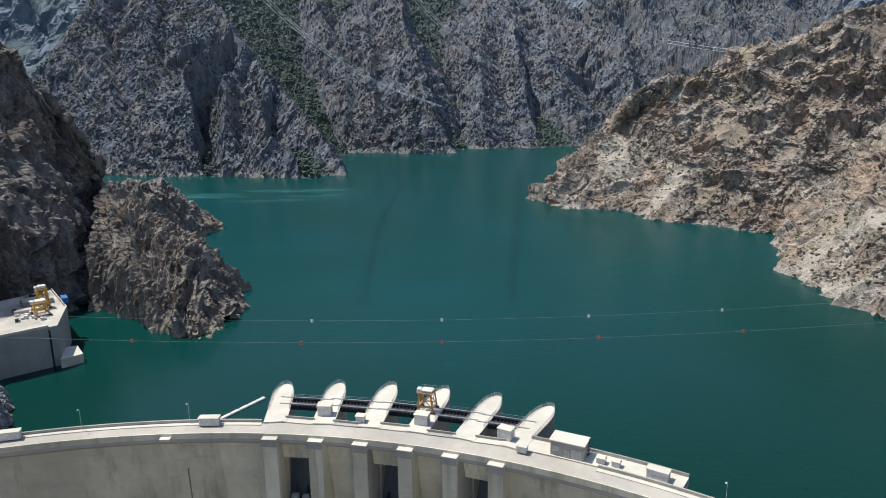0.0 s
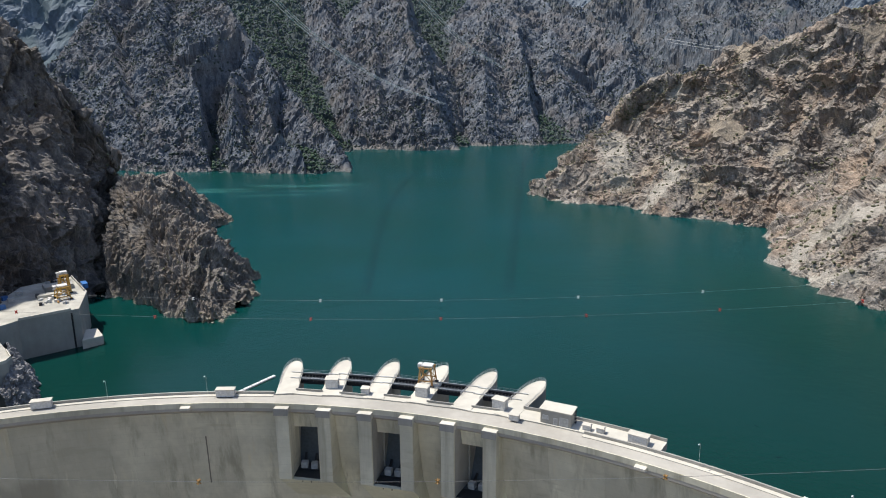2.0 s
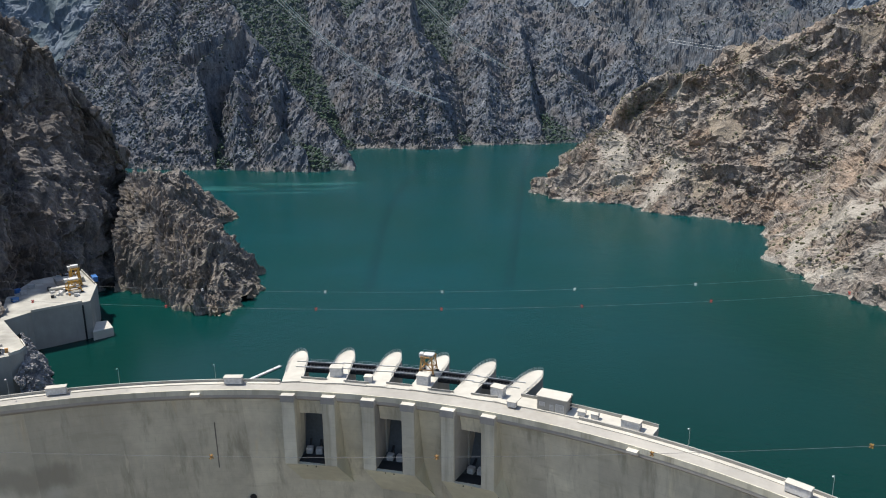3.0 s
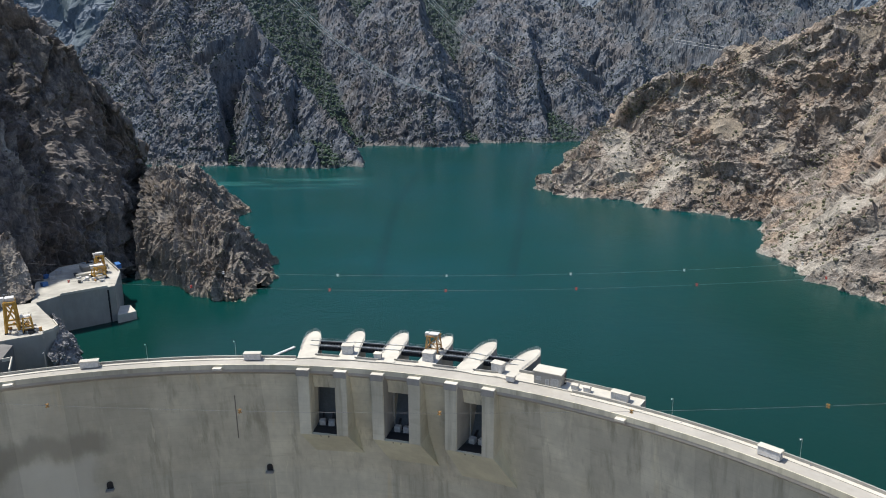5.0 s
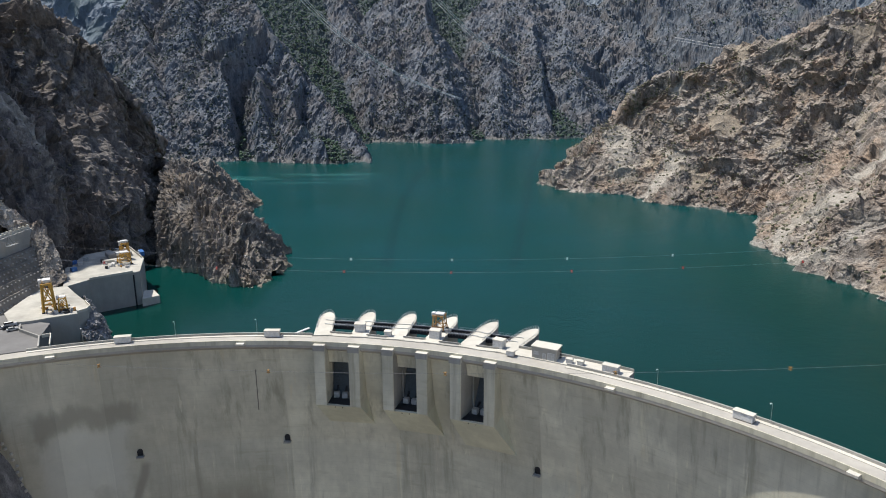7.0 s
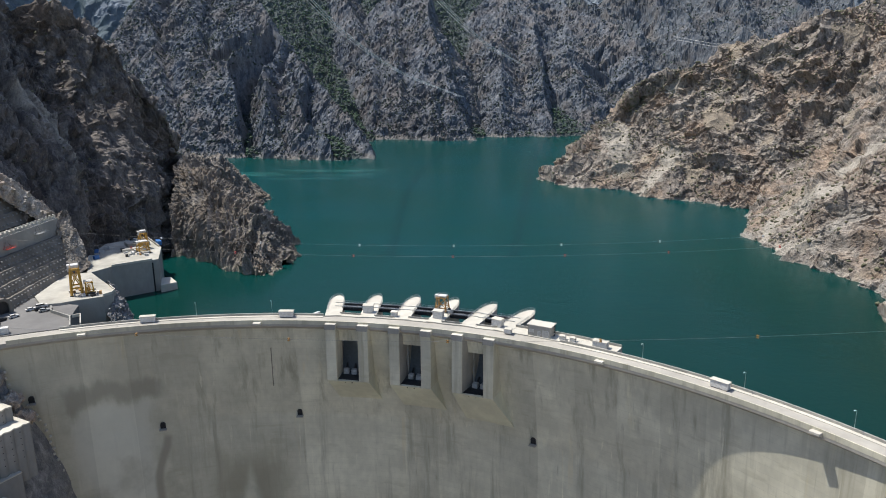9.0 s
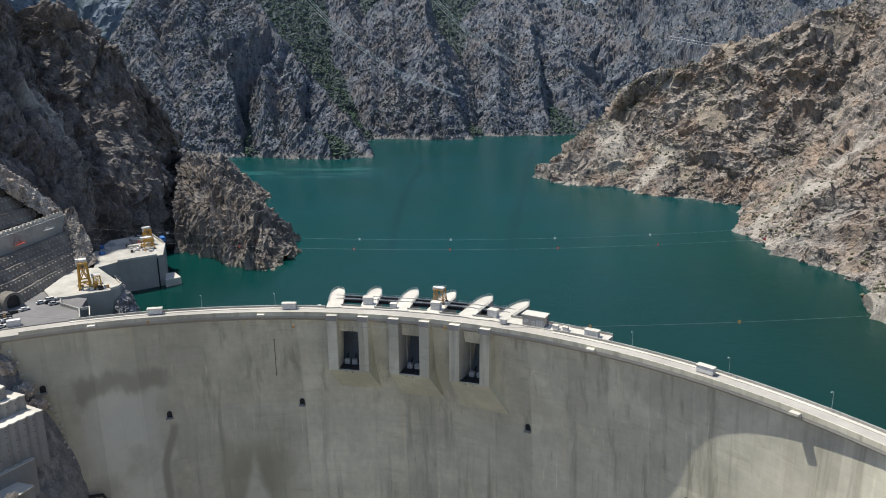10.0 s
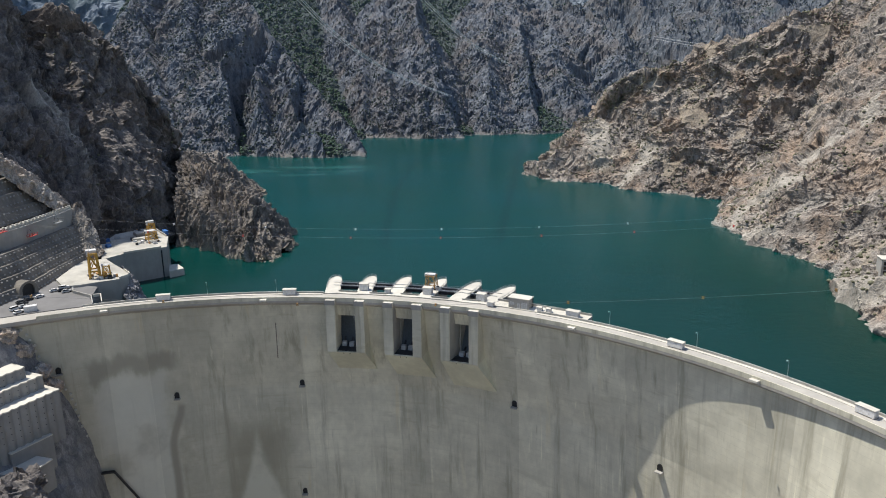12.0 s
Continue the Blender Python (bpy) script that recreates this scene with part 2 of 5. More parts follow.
M_SHOTCRETE = concrete_material("shotcrete", (0.195, 0.178, 0.152), 0.5, 0.4)
M_ASPHALT = concrete_material("yard_asphalt", (0.16, 0.157, 0.154), 0.0, 0.2)


def plain(name, colour, rough=0.5, metal=0.0, vary=0.15):
    m = Mat(name, rough, metal)
    n = m.noise(0.8, 4)
    m.colour(m.mix(m.band(n, 0.3, 0.7), tuple(v * (1 - vary) for v in colour), tuple(min(1, v * (1 + vary)) for v in colour)))
    return m.m


M_YELLOW = plain("yellow_crane_paint", (0.5, 0.28, 0.05), 0.5)
M_BROWN = plain("ochre_crane_paint", (0.38, 0.2, 0.06), 0.55)
M_STEEL = plain("dark_steel", (0.03, 0.032, 0.036), 0.5, 0.4)
M_GATE = plain("blue_grey_gate_steel", (0.075, 0.09, 0.1), 0.6, 0.0)
M_WIRE = plain("bright_wire", (0.9, 0.9, 0.89), 0.5)
M_GALV = plain("galvanised_steel", (0.42, 0.43, 0.43), 0.45, 0.6)
M_PAINT = plain("white_paint", (0.55, 0.545, 0.53), 0.6)
M_GREY = plain("grey_paint", (0.4, 0.4, 0.39), 0.6)
M_BLUE = plain("blue_tarpaulin", (0.03, 0.13, 0.35), 0.5)
M_RED = plain("red_paint", (0.42, 0.05, 0.04), 0.5)
M_ORANGE = plain("orange_marker", (0.3, 0.17, 0.05), 0.5)
M_CABLE = plain("cable_steel", (0.22, 0.22, 0.215), 0.5, 0.5)
M_GLASS = plain("car_glass", (0.01, 0.012, 0.014), 0.08)
M_TYRE = plain("tyre_rubber", (0.012, 0.012, 0.012), 0.85)
M_SHRUB = plain("shrub_leaves", (0.11, 0.108, 0.066), 0.9, 0, 0.5)
M_SHRUB_FAR = plain("far_shrub_leaves", (0.034, 0.049, 0.042), 0.9, 0, 0.4)
M_SHRUB_GULLY = plain("gully_tree_leaves", (0.05, 0.088, 0.052), 0.9, 0, 0.4)


# ---- helpers of this scene ----
def perlin(p, seed=0):
    cell = np.floor(p).astype(np.int64)
    f = p - cell
    u = f * f * f * (f * (f * 6 - 15) + 10)
    out = np.zeros(len(p))
    for cx in (0, 1):
        for cy in (0, 1):
            for cz in (0, 1):
                h = ((cell[:, 0] + cx) * 374761393 + (cell[:, 1] + cy) * 668265263 + (cell[:, 2] + cz) * 1440662683 + seed * 974634777) & 0xFFFFFFFF
                h = ((h ^ (h >> 13)) * 1274126177) & 0xFFFFFFFF
                h = h ^ (h >> 16)
                g = ((h & 255) / 127.5 - 1) * (f[:, 0] - cx) + (((h >> 8) & 255) / 127.5 - 1) * (f[:, 1] - cy) + (((h >> 16) & 255) / 127.5 - 1) * (f[:, 2] - cz)
                out += g * (u[:, 0] if cx else 1 - u[:, 0]) * (u[:, 1] if cy else 1 - u[:, 1]) * (u[:, 2] if cz else 1 - u[:, 2])
    return out


def ridged(p, seed=0):
    return (1 - np.minimum(1, 2.2 * np.abs(perlin(p, seed)))) ** 2


def facets(p, seed=0):
    """Tilted planes on scattered cells: the broken faces of jointed rock, about -1 to 1."""
    cell = np.floor(p).astype(np.int64)
    best, out = np.full(len(p), 9.0), np.zeros(len(p))
    for cx in (-1, 0, 1):
        for cy in (-1, 0, 1):
            for cz in (-1, 0, 1):
                q = cell + (cx, cy, cz)
                h = (q[:, 0] * 374761393 + q[:, 1] * 668265263 + q[:, 2] * 1440662683 + seed * 974634777) & 0xFFFFFFFF
                h = ((h ^ (h >> 13)) * 1274126177) & 0xFFFFFFFF
                h = h ^ (h >> 16)
                a, b, c = (h & 255) / 255.0, ((h >> 8) & 255) / 255.0, ((h >> 16) & 255) / 255.0
                d = np.stack([a, b, c], 1) + q - p
                far = (d * d).sum(1)
                near = far < best
                best[near] = far[near]
                value = ((h >> 24) & 255) / 127.5 - 1 + (2 * b - 1) * d[:, 0] + (2 * c - 1) * d[:, 1] + (2 * a - 1) * d[:, 2]
                out[near] = value[near]
    return 0.7 * out


def spline(points, at, where):
    """A smooth line through points that lie at the parameters `at`, taken at `where` (both from 0 to 1)."""
    points, at = np.asarray(points, float), np.asarray(at, float)
    slope = np.gradient(points, at, axis=0)
    k = np.clip(np.searchsorted(at, where, "right") - 1, 0, len(at) - 2)
    step = (at[k + 1] - at[k])
    s = ((where - at[k]) / step)
    shape = (-1,) + (1,) * (points.ndim - 1)
    s, step = s.reshape(shape), step.reshape(shape)
    return ((2 * s**3 - 3 * s**2 + 1) * points[k] + (s**3 - 2 * s**2 + s) * step * slope[k]
            + (3 * s**2 - 2 * s**3) * points[k + 1] + (s**3 - s**2) * step * slope[k + 1])


def lengths(points):
    d = np.r_[0, np.cumsum(np.linalg.norm(np.diff(points, axis=0), axis=-1).reshape(len(points) - 1, -1).mean(1))]
    return d / d[-1]


def loft(rails, nu, nv):
    """A grid of nv x nu points through the rails, which run along the slope one above the other."""
    lines = np.stack([np.asarray(r, float) for r in rails])
    along = lengths(np.swapaxes(lines, 0, 1))
    lines = np.swapaxes(spline(np.swapaxes(lines, 0, 1), along, np.linspace(0, 1, nu)), 0, 1)
    return spline(lines, lengths(lines), np.linspace(0, 1, nv))


def grid_mesh(name, grid, material):
    nv, nu = grid.shape[:2]
    mesh = bpy.data.meshes.new(name)
    a = (np.arange(nv - 1)[:, None] * nu + np.arange(nu - 1)).ravel()
    quads = np.stack([a, a + 1, a + nu + 1, a + nu], 1).astype(np.int32)
    mesh.vertices.add(nv * nu)
    mesh.vertices.foreach_set("co", grid.reshape(-1).astype(np.float32))
    mesh.loops.add(quads.size)
    mesh.loops.foreach_set("vertex_index", quads.ravel())
    mesh.polygons.add(len(quads))
    mesh.polygons.foreach_set("loop_start", np.arange(0, quads.size, 4, dtype=np.int32))
    mesh.polygons.foreach_set("use_smooth", np.zeros(len(quads), bool))
    mesh.update()
    mesh.validate()
    mesh.materials.append(material)
    return new(name, mesh)


def normals(grid):
    n = np.cross(np.gradient(grid, axis=1), np.gradient(grid, axis=0))
    return n / np.maximum(np.linalg.norm(n, axis=-1, keepdims=True), 1e-9)


def blurred(field, reach):
    """A field of directions, evened out over its neighbours."""
    for axis in (0, 1):
        pad = [(0, 0)] * field.ndim
        pad[axis] = (reach + 1, reach)
        total = np.cumsum(np.pad(field, pad, mode="edge"), axis=axis)
        size = field.shape[axis]
        field = np.take(total, range(2 * reach + 1, size + 2 * reach + 1), axis) - np.take(total, range(size), axis)
    return field / np.maximum(np.linalg.norm(field, axis=-1, keepdims=True), 1e-9)


def smooth(x, low, high):
    t = np.clip((x - low) / (high - low), 0, 1)
    return t * t * (3 - 2 * t)


def crags(grid, scale, amps, seed, stretch=0.45, tilt=0.0, fade=None, soil=0.0, patch=0.9, spurs=(), fluted=False, screes_and_sun=()):
    """Pushes a grid of points in and out along its normals: gullies, spurs, broken blocks, and smooth soil
    on a share of it. Fluted rock follows the fall line. A spur is (x, y, lean, half width, height) from its foot.
    Returns the grid, how much of each point is soil, and how much is gravel and painted sun."""
    n = blurred(normals(grid), max(3, grid.shape[1] // 40))
    p = grid.reshape(-1, 3)
    warp = np.stack([perlin(p / (scale * 0.8), seed + k) for k in (11, 12, 13)], 1) * scale * 0.17
    q = p + warp
    q = np.stack([q[:, 0] + tilt * q[:, 2], q[:, 1] + tilt * q[:, 2], q[:, 2] * stretch], 1)
    step = np.linalg.norm(np.diff(grid, axis=1), axis=-1).mean(0)
    along = np.r_[0, np.cumsum(step)]
    climb = np.r_[0, np.cumsum(np.linalg.norm(np.diff(grid, axis=0), axis=-1).mean(1))]
    u = np.broadcast_to(along[None, :], grid.shape[:2])
    v = np.broadcast_to(climb[:, None], grid.shape[:2])
    flow = np.stack([u.ravel() + warp[:, 0] * 2.6, v.ravel() * stretch + warp[:, 2] * 2.0, np.full(len(p), 3.7 * seed)], 1)
    broad = flow if fluted else q
    bare = perlin(p / (scale * patch), seed + 7) + 0.5 * perlin(p / (scale * patch * 0.3), seed + 8)
    bare = smooth(bare, soil - 0.55, soil - 0.3)
    loose = np.zeros(len(p))
    wander = 0.5 + 0.9 * np.abs(perlin(p / 9.0, seed + 14)) + 1.6 * np.abs(perlin(p / 3.2, seed + 15))
    for width, line in screes_and_sun:
        for a, b in zip(line, line[1:]):
            a, b = np.array(a, float), np.array(b, float)
            t = np.clip(((p - a) @ (b - a)) / ((b - a) @ (b - a)), 0, 1)
            away = np.linalg.norm(p - a - t[:, None] * (b - a), axis=1)
            loose = np.maximum(loose, smooth(width * 1.3 - away * wander, 0, width * 0.7))
    d = amps[0] * (ridged(broad / scale, seed) - 0.4)
    d += amps[1] * (ridged(broad / (scale * 0.36), seed + 1) - 0.4) * (0.4 + 0.6 * bare)
    if fluted:
        d += 0.3 * amps[1] * (ridged((0.5 * flow + 0.5 * q) / (scale * 0.15), seed + 9) - 0.4) * bare
    rough = amps[2] * facets(q / (scale * 0.2), seed + 2)
    rough += amps[3] * facets(q / (scale * 0.09), seed + 3)
    rough += amps[4] * facets(q / (scale * 0.04), seed + 4)
    rough *= 0.5 + 0.85 * smooth(perlin(p / (scale * 0.42), seed + 17) + 0.4 * perlin(p / (scale * 0.15), seed + 18), -0.35, 0.4)
    d += rough * (0.2 + 0.8 * bare) * (1 - 0.75 * loose) + amps[5] * perlin(p / (scale * 0.02), seed + 5)
    d = d.reshape(grid.shape[:2])
    water = int(np.argmin(np.abs(grid[..., 2].mean(1))))
    for x, y, lean, half, tall in spurs:
        foot = along[np.argmin(np.hypot(grid[water, :, 0] - x, grid[water, :, 1] - y))]
        away = u + 0.6 * half * perlin(np.stack([v.ravel() / (half * 1.7), np.full(len(p), 0.37 * foot), u.ravel() / (half * 3)], 1), seed + 16).reshape(u.shape) - foot - lean * (v - climb[water])
        away = np.where(away > 0, away / (0.7 * half), -away / (1.3 * half))
        d += tall * np.maximum(0, 1 - away) * smooth(v - climb[water], -5, 90)
    if fade is not None:
        d = d * fade
    return grid + n * d[..., None], np.maximum(1 - bare, 0.0).reshape(grid.shape[:2]), loose.reshape(grid.shape[:2])


def terrain(name, made, material, label, category="mountain"):
    grid, soil, loose = made
    ob = grid_mesh(name, grid, material)
    layer = ob.data.attributes.new("soil", "FLOAT", "POINT")
    layer.data.foreach_set("value", soil.ravel().astype(np.float32))
    layer = ob.data.attributes.new("scree_and_sun", "FLOAT", "POINT")
    layer.data.foreach_set("value", loose.ravel().astype(np.float32))
    return tagged(ob, label, category, kind="structure")


def clump(rng, far=False):
    """A small knotty bush of about a dozen faces."""
    bm = bmesh.new()
    if far:
        bmesh.ops.create_uvsphere(bm, u_segments=5, v_segments=3, radius=1)
        bmesh.ops.triangulate(bm, faces=bm.faces)
    else:
        bmesh.ops.create_icosphere(bm, subdivisions=1, radius=1)
    for v in bm.verts:
        v.co *= rng.uniform(0.6, 1.25)
        v.co.z = v.co.z * 0.8 + 0.35
    verts = np.array([v.co[:] for v in bm.verts])
    faces = np.array([[v.index for v in f.verts] for f in bm.faces])
    bm.free()
    return verts, faces


def bushes(name, grid, count, low, high, material, seed, label, patch=40, least=0.15, want=0.0, weight=None, far=False):
    """Bushes scattered over a slope where it is not too steep, in patches or as thickly as a weight says."""
    rng = np.random.default_rng(seed)
    kinds = [clump(random.Random(seed + k), far) for k in range(5)]
    nv, nu = grid.shape[:2]
    n = normals(grid)
    i, j = rng.integers(1, nv - 1, count * 6), rng.integers(1, nu - 1, count * 6)
    p = grid[i, j] + rng.normal(0, 0.3, (count * 6, 3)) * (1, 1, 0)
    keep = (np.abs(n[i, j, 2]) > least) & (perlin(p / patch, seed) + rng.normal(0, 0.22, len(p)) > want) & (p[:, 2] > 3)
    if weight is not None:
        keep &= rng.random(len(p)) < weight[i, j] ** 2
    p = p[keep][:count]
    verts, faces, start = [], [], 0
    for k, place in enumerate(p):
        v, f = kinds[k % 5]
        r = low + (high - low) * rng.random() ** 2
        a = rng.random() * 6.28
        turn = np.array([[math.cos(a), -math.sin(a), 0], [math.sin(a), math.cos(a), 0], [0, 0, rng.uniform(0.7, 1.3)]])
        verts.append(v @ turn.T * r + place)
        faces.append(f + start)
        start += len(v)
    verts, faces = np.concatenate(verts), np.concatenate(faces).astype(np.int32)
    mesh = bpy.data.meshes.new(name)
    mesh.vertices.add(len(verts))
    mesh.vertices.foreach_set("co", verts.ravel().astype(np.float32))
    mesh.loops.add(faces.size)
    mesh.loops.foreach_set("vertex_index", faces.ravel())
    mesh.polygons.add(len(faces))
    mesh.polygons.foreach_set("loop_start", np.arange(0, faces.size, 3, dtype=np.int32))
    mesh.update()
    mesh.materials.append(material)
    return tagged(new(name, mesh), label, "shrubs", kind="stuff")


# ---- terrain ----
DAM = Vector((-70.9, -121.3, 0))  # centre of the crest's arc


def arc(theta, r, z=0.0):
    a = radians(theta)
    return Vector((DAM.x + r * math.sin(a), DAM.y + r * math.cos(a), z))


def downstream(z, theta=13.0):
    """Radius of the downstream face at a height: the crest hangs over, most of all at the crown."""
    lean = 0.23 - 0.00013 * (theta - 13) ** 2
    return 224.2 + lean * (17 - z) if z > -31 else 224.2 + lean * (48 + 0.3 * (-31 - z))


def upstream(z):
    return 231.0 if z > 0 else 231.0 - 0.35 * z


# right bank: shore, two lines up the slope, and its crest, from the far tip to the dam
SHORE = [(99, 604), (95, 589), (125, 547), (165, 526), (195, 482), (220, 456), (256, 430), (238, 372), (208, 305), (218, 245), (234, 186), (206, 143), (205, 104), (190, 40), (160, -40)]
SLOPE = [(120, 640, 18), (140, 600, 37), (164, 571, 37), (196, 555, 36), (232, 505, 42), (256, 490, 50), (300, 452, 36), (290, 392, 42), (257, 295, 44), (270, 250, 45), (285, 190, 45), (260, 135, 45), (255, 90, 45), (235, 20, 45), (200, -60, 45)]
UPPER = [(150, 680, 25), (170, 606, 62), (196, 606, 74), (222, 588, 88), (256, 545, 92), (290, 520, 98), (330, 470, 80), (347, 455, 95), (318, 370, 96), (330, 290, 95), (340, 210, 95), (320, 130, 95), (310, 70, 95), (290, 0, 95), (250, -90, 95)]
CREST = [(185, 720, 15), (198, 616, 90), (215, 601, 111), (249, 583, 117), (287, 576, 134), (318, 521, 147), (357, 520, 165), (402, 520, 178), (420, 450, 180), (430, 360, 180), (440, 250, 180), (430, 140, 180), (420, 40, 180), (400, -40, 180), (360, -130, 180)]
rails = [[(x - 12, y - 6, -14) for x, y in SHORE], [(x, y, 0) for x, y in SHORE], SLOPE, UPPER, CREST,
         [(x + 60, y + 60, z - 35) for x, y, z in CREST]]
right = loft(rails, 1040, 500)
SCREES = [(5, [(326, 328, 98), (300, 301, 76), (281, 306, 65), (266, 308, 50)]), (10, [(247, 290, 36), (238, 312, 25), (223, 314, 13)]),
          (4, [(200, 556, 50), (211, 533, 37)]), (9, [(214, 520, 34), (188, 502, 4)]), (12, [(172, 594, 54), (171, 549, 21)]),
          (6, [(224, 259, 9), (207, 288, 0)]), (7, [(253, 591, 114), (230, 586, 96)]), (13, [(226, 122, 16), (205, 139, 0)])]
right_made = crags(right, 60, (10.0, 5.0, 3.0, 1.9, 0.9, 0.2), 4, 0.8, 0.2, soil=0.1, patch=0.55, screes_and_sun=SCREES, fade=(0.8 + 0.2 * smooth(right[..., 1], 300, 480)))
right = right_made[0]
terrain("mountain_right", right_made, M_ROCK_RIGHT, "steep tan and grey rocky slope rising from the reservoir")

# left cliff: a spur that climbs from the promontory's root
FOOT = [(-196, 352, -10), (-189, 300, -10), (-189, 268, -10), (-197, 250, -9), (-203, 232, -8), (-199, 206, -8), (-205, 188, 10), (-226, 150, 41), (-240, 100, 41), (-252, 30, 41)]
FLANK = [(-203, 351, 30), (-200, 312, 36), (-203, 286, 40), (-210, 262, 48), (-216, 242, 50), (-215, 220, 52), (-226, 202, 62), (-254, 160, 70), (-266, 110, 72), (-276, 30, 75)]
BROW = [(-205, 352, 48), (-213, 326, 72), (-223, 308, 90), (-236, 292, 100), (-252, 276, 108), (-266, 256, 118), (-280, 230, 128), (-294, 185, 124), (-306, 120, 118), (-318, 30, 120)]
# its middle rises out of view, height added to keep sun off the cliff
RIDGE = [(-205, 354, 57), (-222, 338, 93), (-240, 331, 128), (-259, 330, 150), (-297, 322, 166), (-320, 304, 292), (-337, 278, 372), (-352, 233, 372), (-377, 150, 275), (-395, 30, 220)]
left = loft([FOOT, FLANK, BROW, RIDGE, [(x - 25, y + 45, z - 70) for x, y, z in RIDGE]], 420, 300)
# the pale line up the cliff is a sunlit rib put into the colour
left_made = crags(left, 50, (13.0, 5.5, 3.6, 2.8, 1.8, 0.3), 21, 0.3, soil=-0.2, fluted=True, spurs=[(-203, 232, 0.05, 24, 18)], screes_and_sun=[(7, [(-193, 223, 12), (-201, 229, 45), (-228, 239, 84), (-254, 246, 108)])])
left = left_made[0]
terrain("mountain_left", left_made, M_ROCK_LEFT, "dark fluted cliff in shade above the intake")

# promontory: a rock fin that runs down into the water, and the lower spur behind it
rails = [
    [(-185, 272, -9), (-163, 262, -9), (-147, 248, -9), (-131, 231, -9), (-117, 225, -9), (-106, 230, -9), (-102, 242, -9)],
    [(-187, 287, 30), (-168, 274, 28), (-154, 260, 24), (-138, 246, 19), (-124, 240, 15), (-113, 243, 10), (-107, 245, 2)],
    [(-203, 346, 57), (-183, 322, 54), (-162, 304, 46), (-141, 289, 35), (-127, 272, 26), (-114, 257, 15), (-108, 248, 3)],
    [(-204, 372, 30), (-172, 348, 26), (-142, 325, 20), (-124, 305, 14), (-114, 286, 9), (-107, 267, 4), (-104, 253, 0)],
    [(-190, 400, -12), (-155, 372, -12), (-126, 345, -12), (-110, 318, -12), (-102, 294, -12), (-98, 273, -12), (-98, 255, -12)],
]
spur = loft(rails, 360, 320)
spur_made = crags(spur, 24, (4.6, 3.4, 1.7, 1.3, 0.9, 0.2), 33, 0.2, soil=-0.15, fluted=True)
spur = spur_made[0]
terrain("rock_promontory", spur_made, M_ROCK_SPUR, "jagged brown rock promontory standing in the reservoir", "rock")
rails = [
    [(-213, 366, -9), (-196, 405, -9), (-184, 440, -9), (-175, 466, -9), (-170, 486, -9)],
    [(-218, 372, 28), (-208, 410, 26), (-192, 444, 20), (-184, 466, 9), (-177, 482, 1)],
    [(-224, 382, 46), (-217, 428, 46), (-204, 455, 40), (-193, 474, 19), (-182, 487, 4)],
    [(-245, 400, 25), (-238, 440, 18), (-225, 475, 12), (-205, 498, 5), (-190, 505, 0)],
    [(-270, 410, -10), (-262, 450, -10), (-245, 490, -10), (-220, 512, -10), (-195, 516, -10)],
]
knob = loft(rails, 200, 150)
knob = crags(knob, 30, (3.4, 2.4, 1.7, 1.2, 0.6, 0.2), 41, 0.4, soil=-0.1)
terrain("rock_spur", knob, M_ROCK_SPUR, "low brown rock spur running into the water", "rock")

# far massif across the water: ribs that come down from a high crest, with gullies between them
FAR_SHORE = [(-1400, 1010), (-640, 890), (-450, 832), (-330, 800), (-255, 793), (-200, 764), (-158, 757), (-108, 778), (-116, 868), (-135, 950), (-150, 1010), (-124, 1056), (-83, 1049), (-38, 1022), (-5, 1032), (36, 1036),
             (44, 1068), (64, 1088), (86, 1085), (100, 1086), (136, 1096), (170, 1080), (210, 1106), (290, 1110), (380, 1080), (520, 1040), (1400, 900)]
# each rib from its head to its foot; fall of its flank on the sunny and on the shaded side
WEST_RIBS = [
    ([(-529, 1140, 277), (-522, 1070, 211), (-483, 1000, 151), (-436, 920, 92), (-402, 855, 46), (-378, 805, 10)], 0.9, 1.2),
    ([(-452, 1140, 276), (-435, 1050, 205), (-403, 985, 150), (-382, 935, 116), (-370, 865, 69), (-357, 800, 9)], 0.8, 0.9),
    ([(-358, 1120, 273), (-330, 1060, 231), (-299, 1000, 194), (-311, 960, 165), (-335, 915, 138), (-326, 868, 100), (-310, 815, 60), (-286, 760, 4)], 0.7, 6.0),
    ([(-299, 1000, 194), (-277, 985, 178), (-277, 950, 147), (-288, 915, 122), (-277, 850, 70), (-251, 798, 35), (-221, 757, 2)], 2.4, 1.6),
]
CAPE_RIBS = [
    ([(-269, 985, 166), (-240, 955, 150), (-211, 912, 115), (-226, 870, 88), (-205, 815, 52), (-172, 775, 22), (-166, 755, 1)], 1.2, 4.5),
    ([(-240, 955, 150), (-203, 925, 117), (-166, 893, 93), (-140, 845, 52), (-120, 805, 25), (-106, 775, 4)], 1.0, 3.0),
    ([(-251, 1480, 304), (-226, 1380, 237), (-179, 1270, 171), (-159, 1180, 113), (-143, 1100, 47), (-112, 1045, 1)], 1.3, 0.9),
    ([(-123, 1420, 296), (-128, 1330, 233), (-110, 1230, 165), (-99, 1150, 103), (-85, 1080, 48), (-69, 1035, 0)], 0.9, 1.1),
]
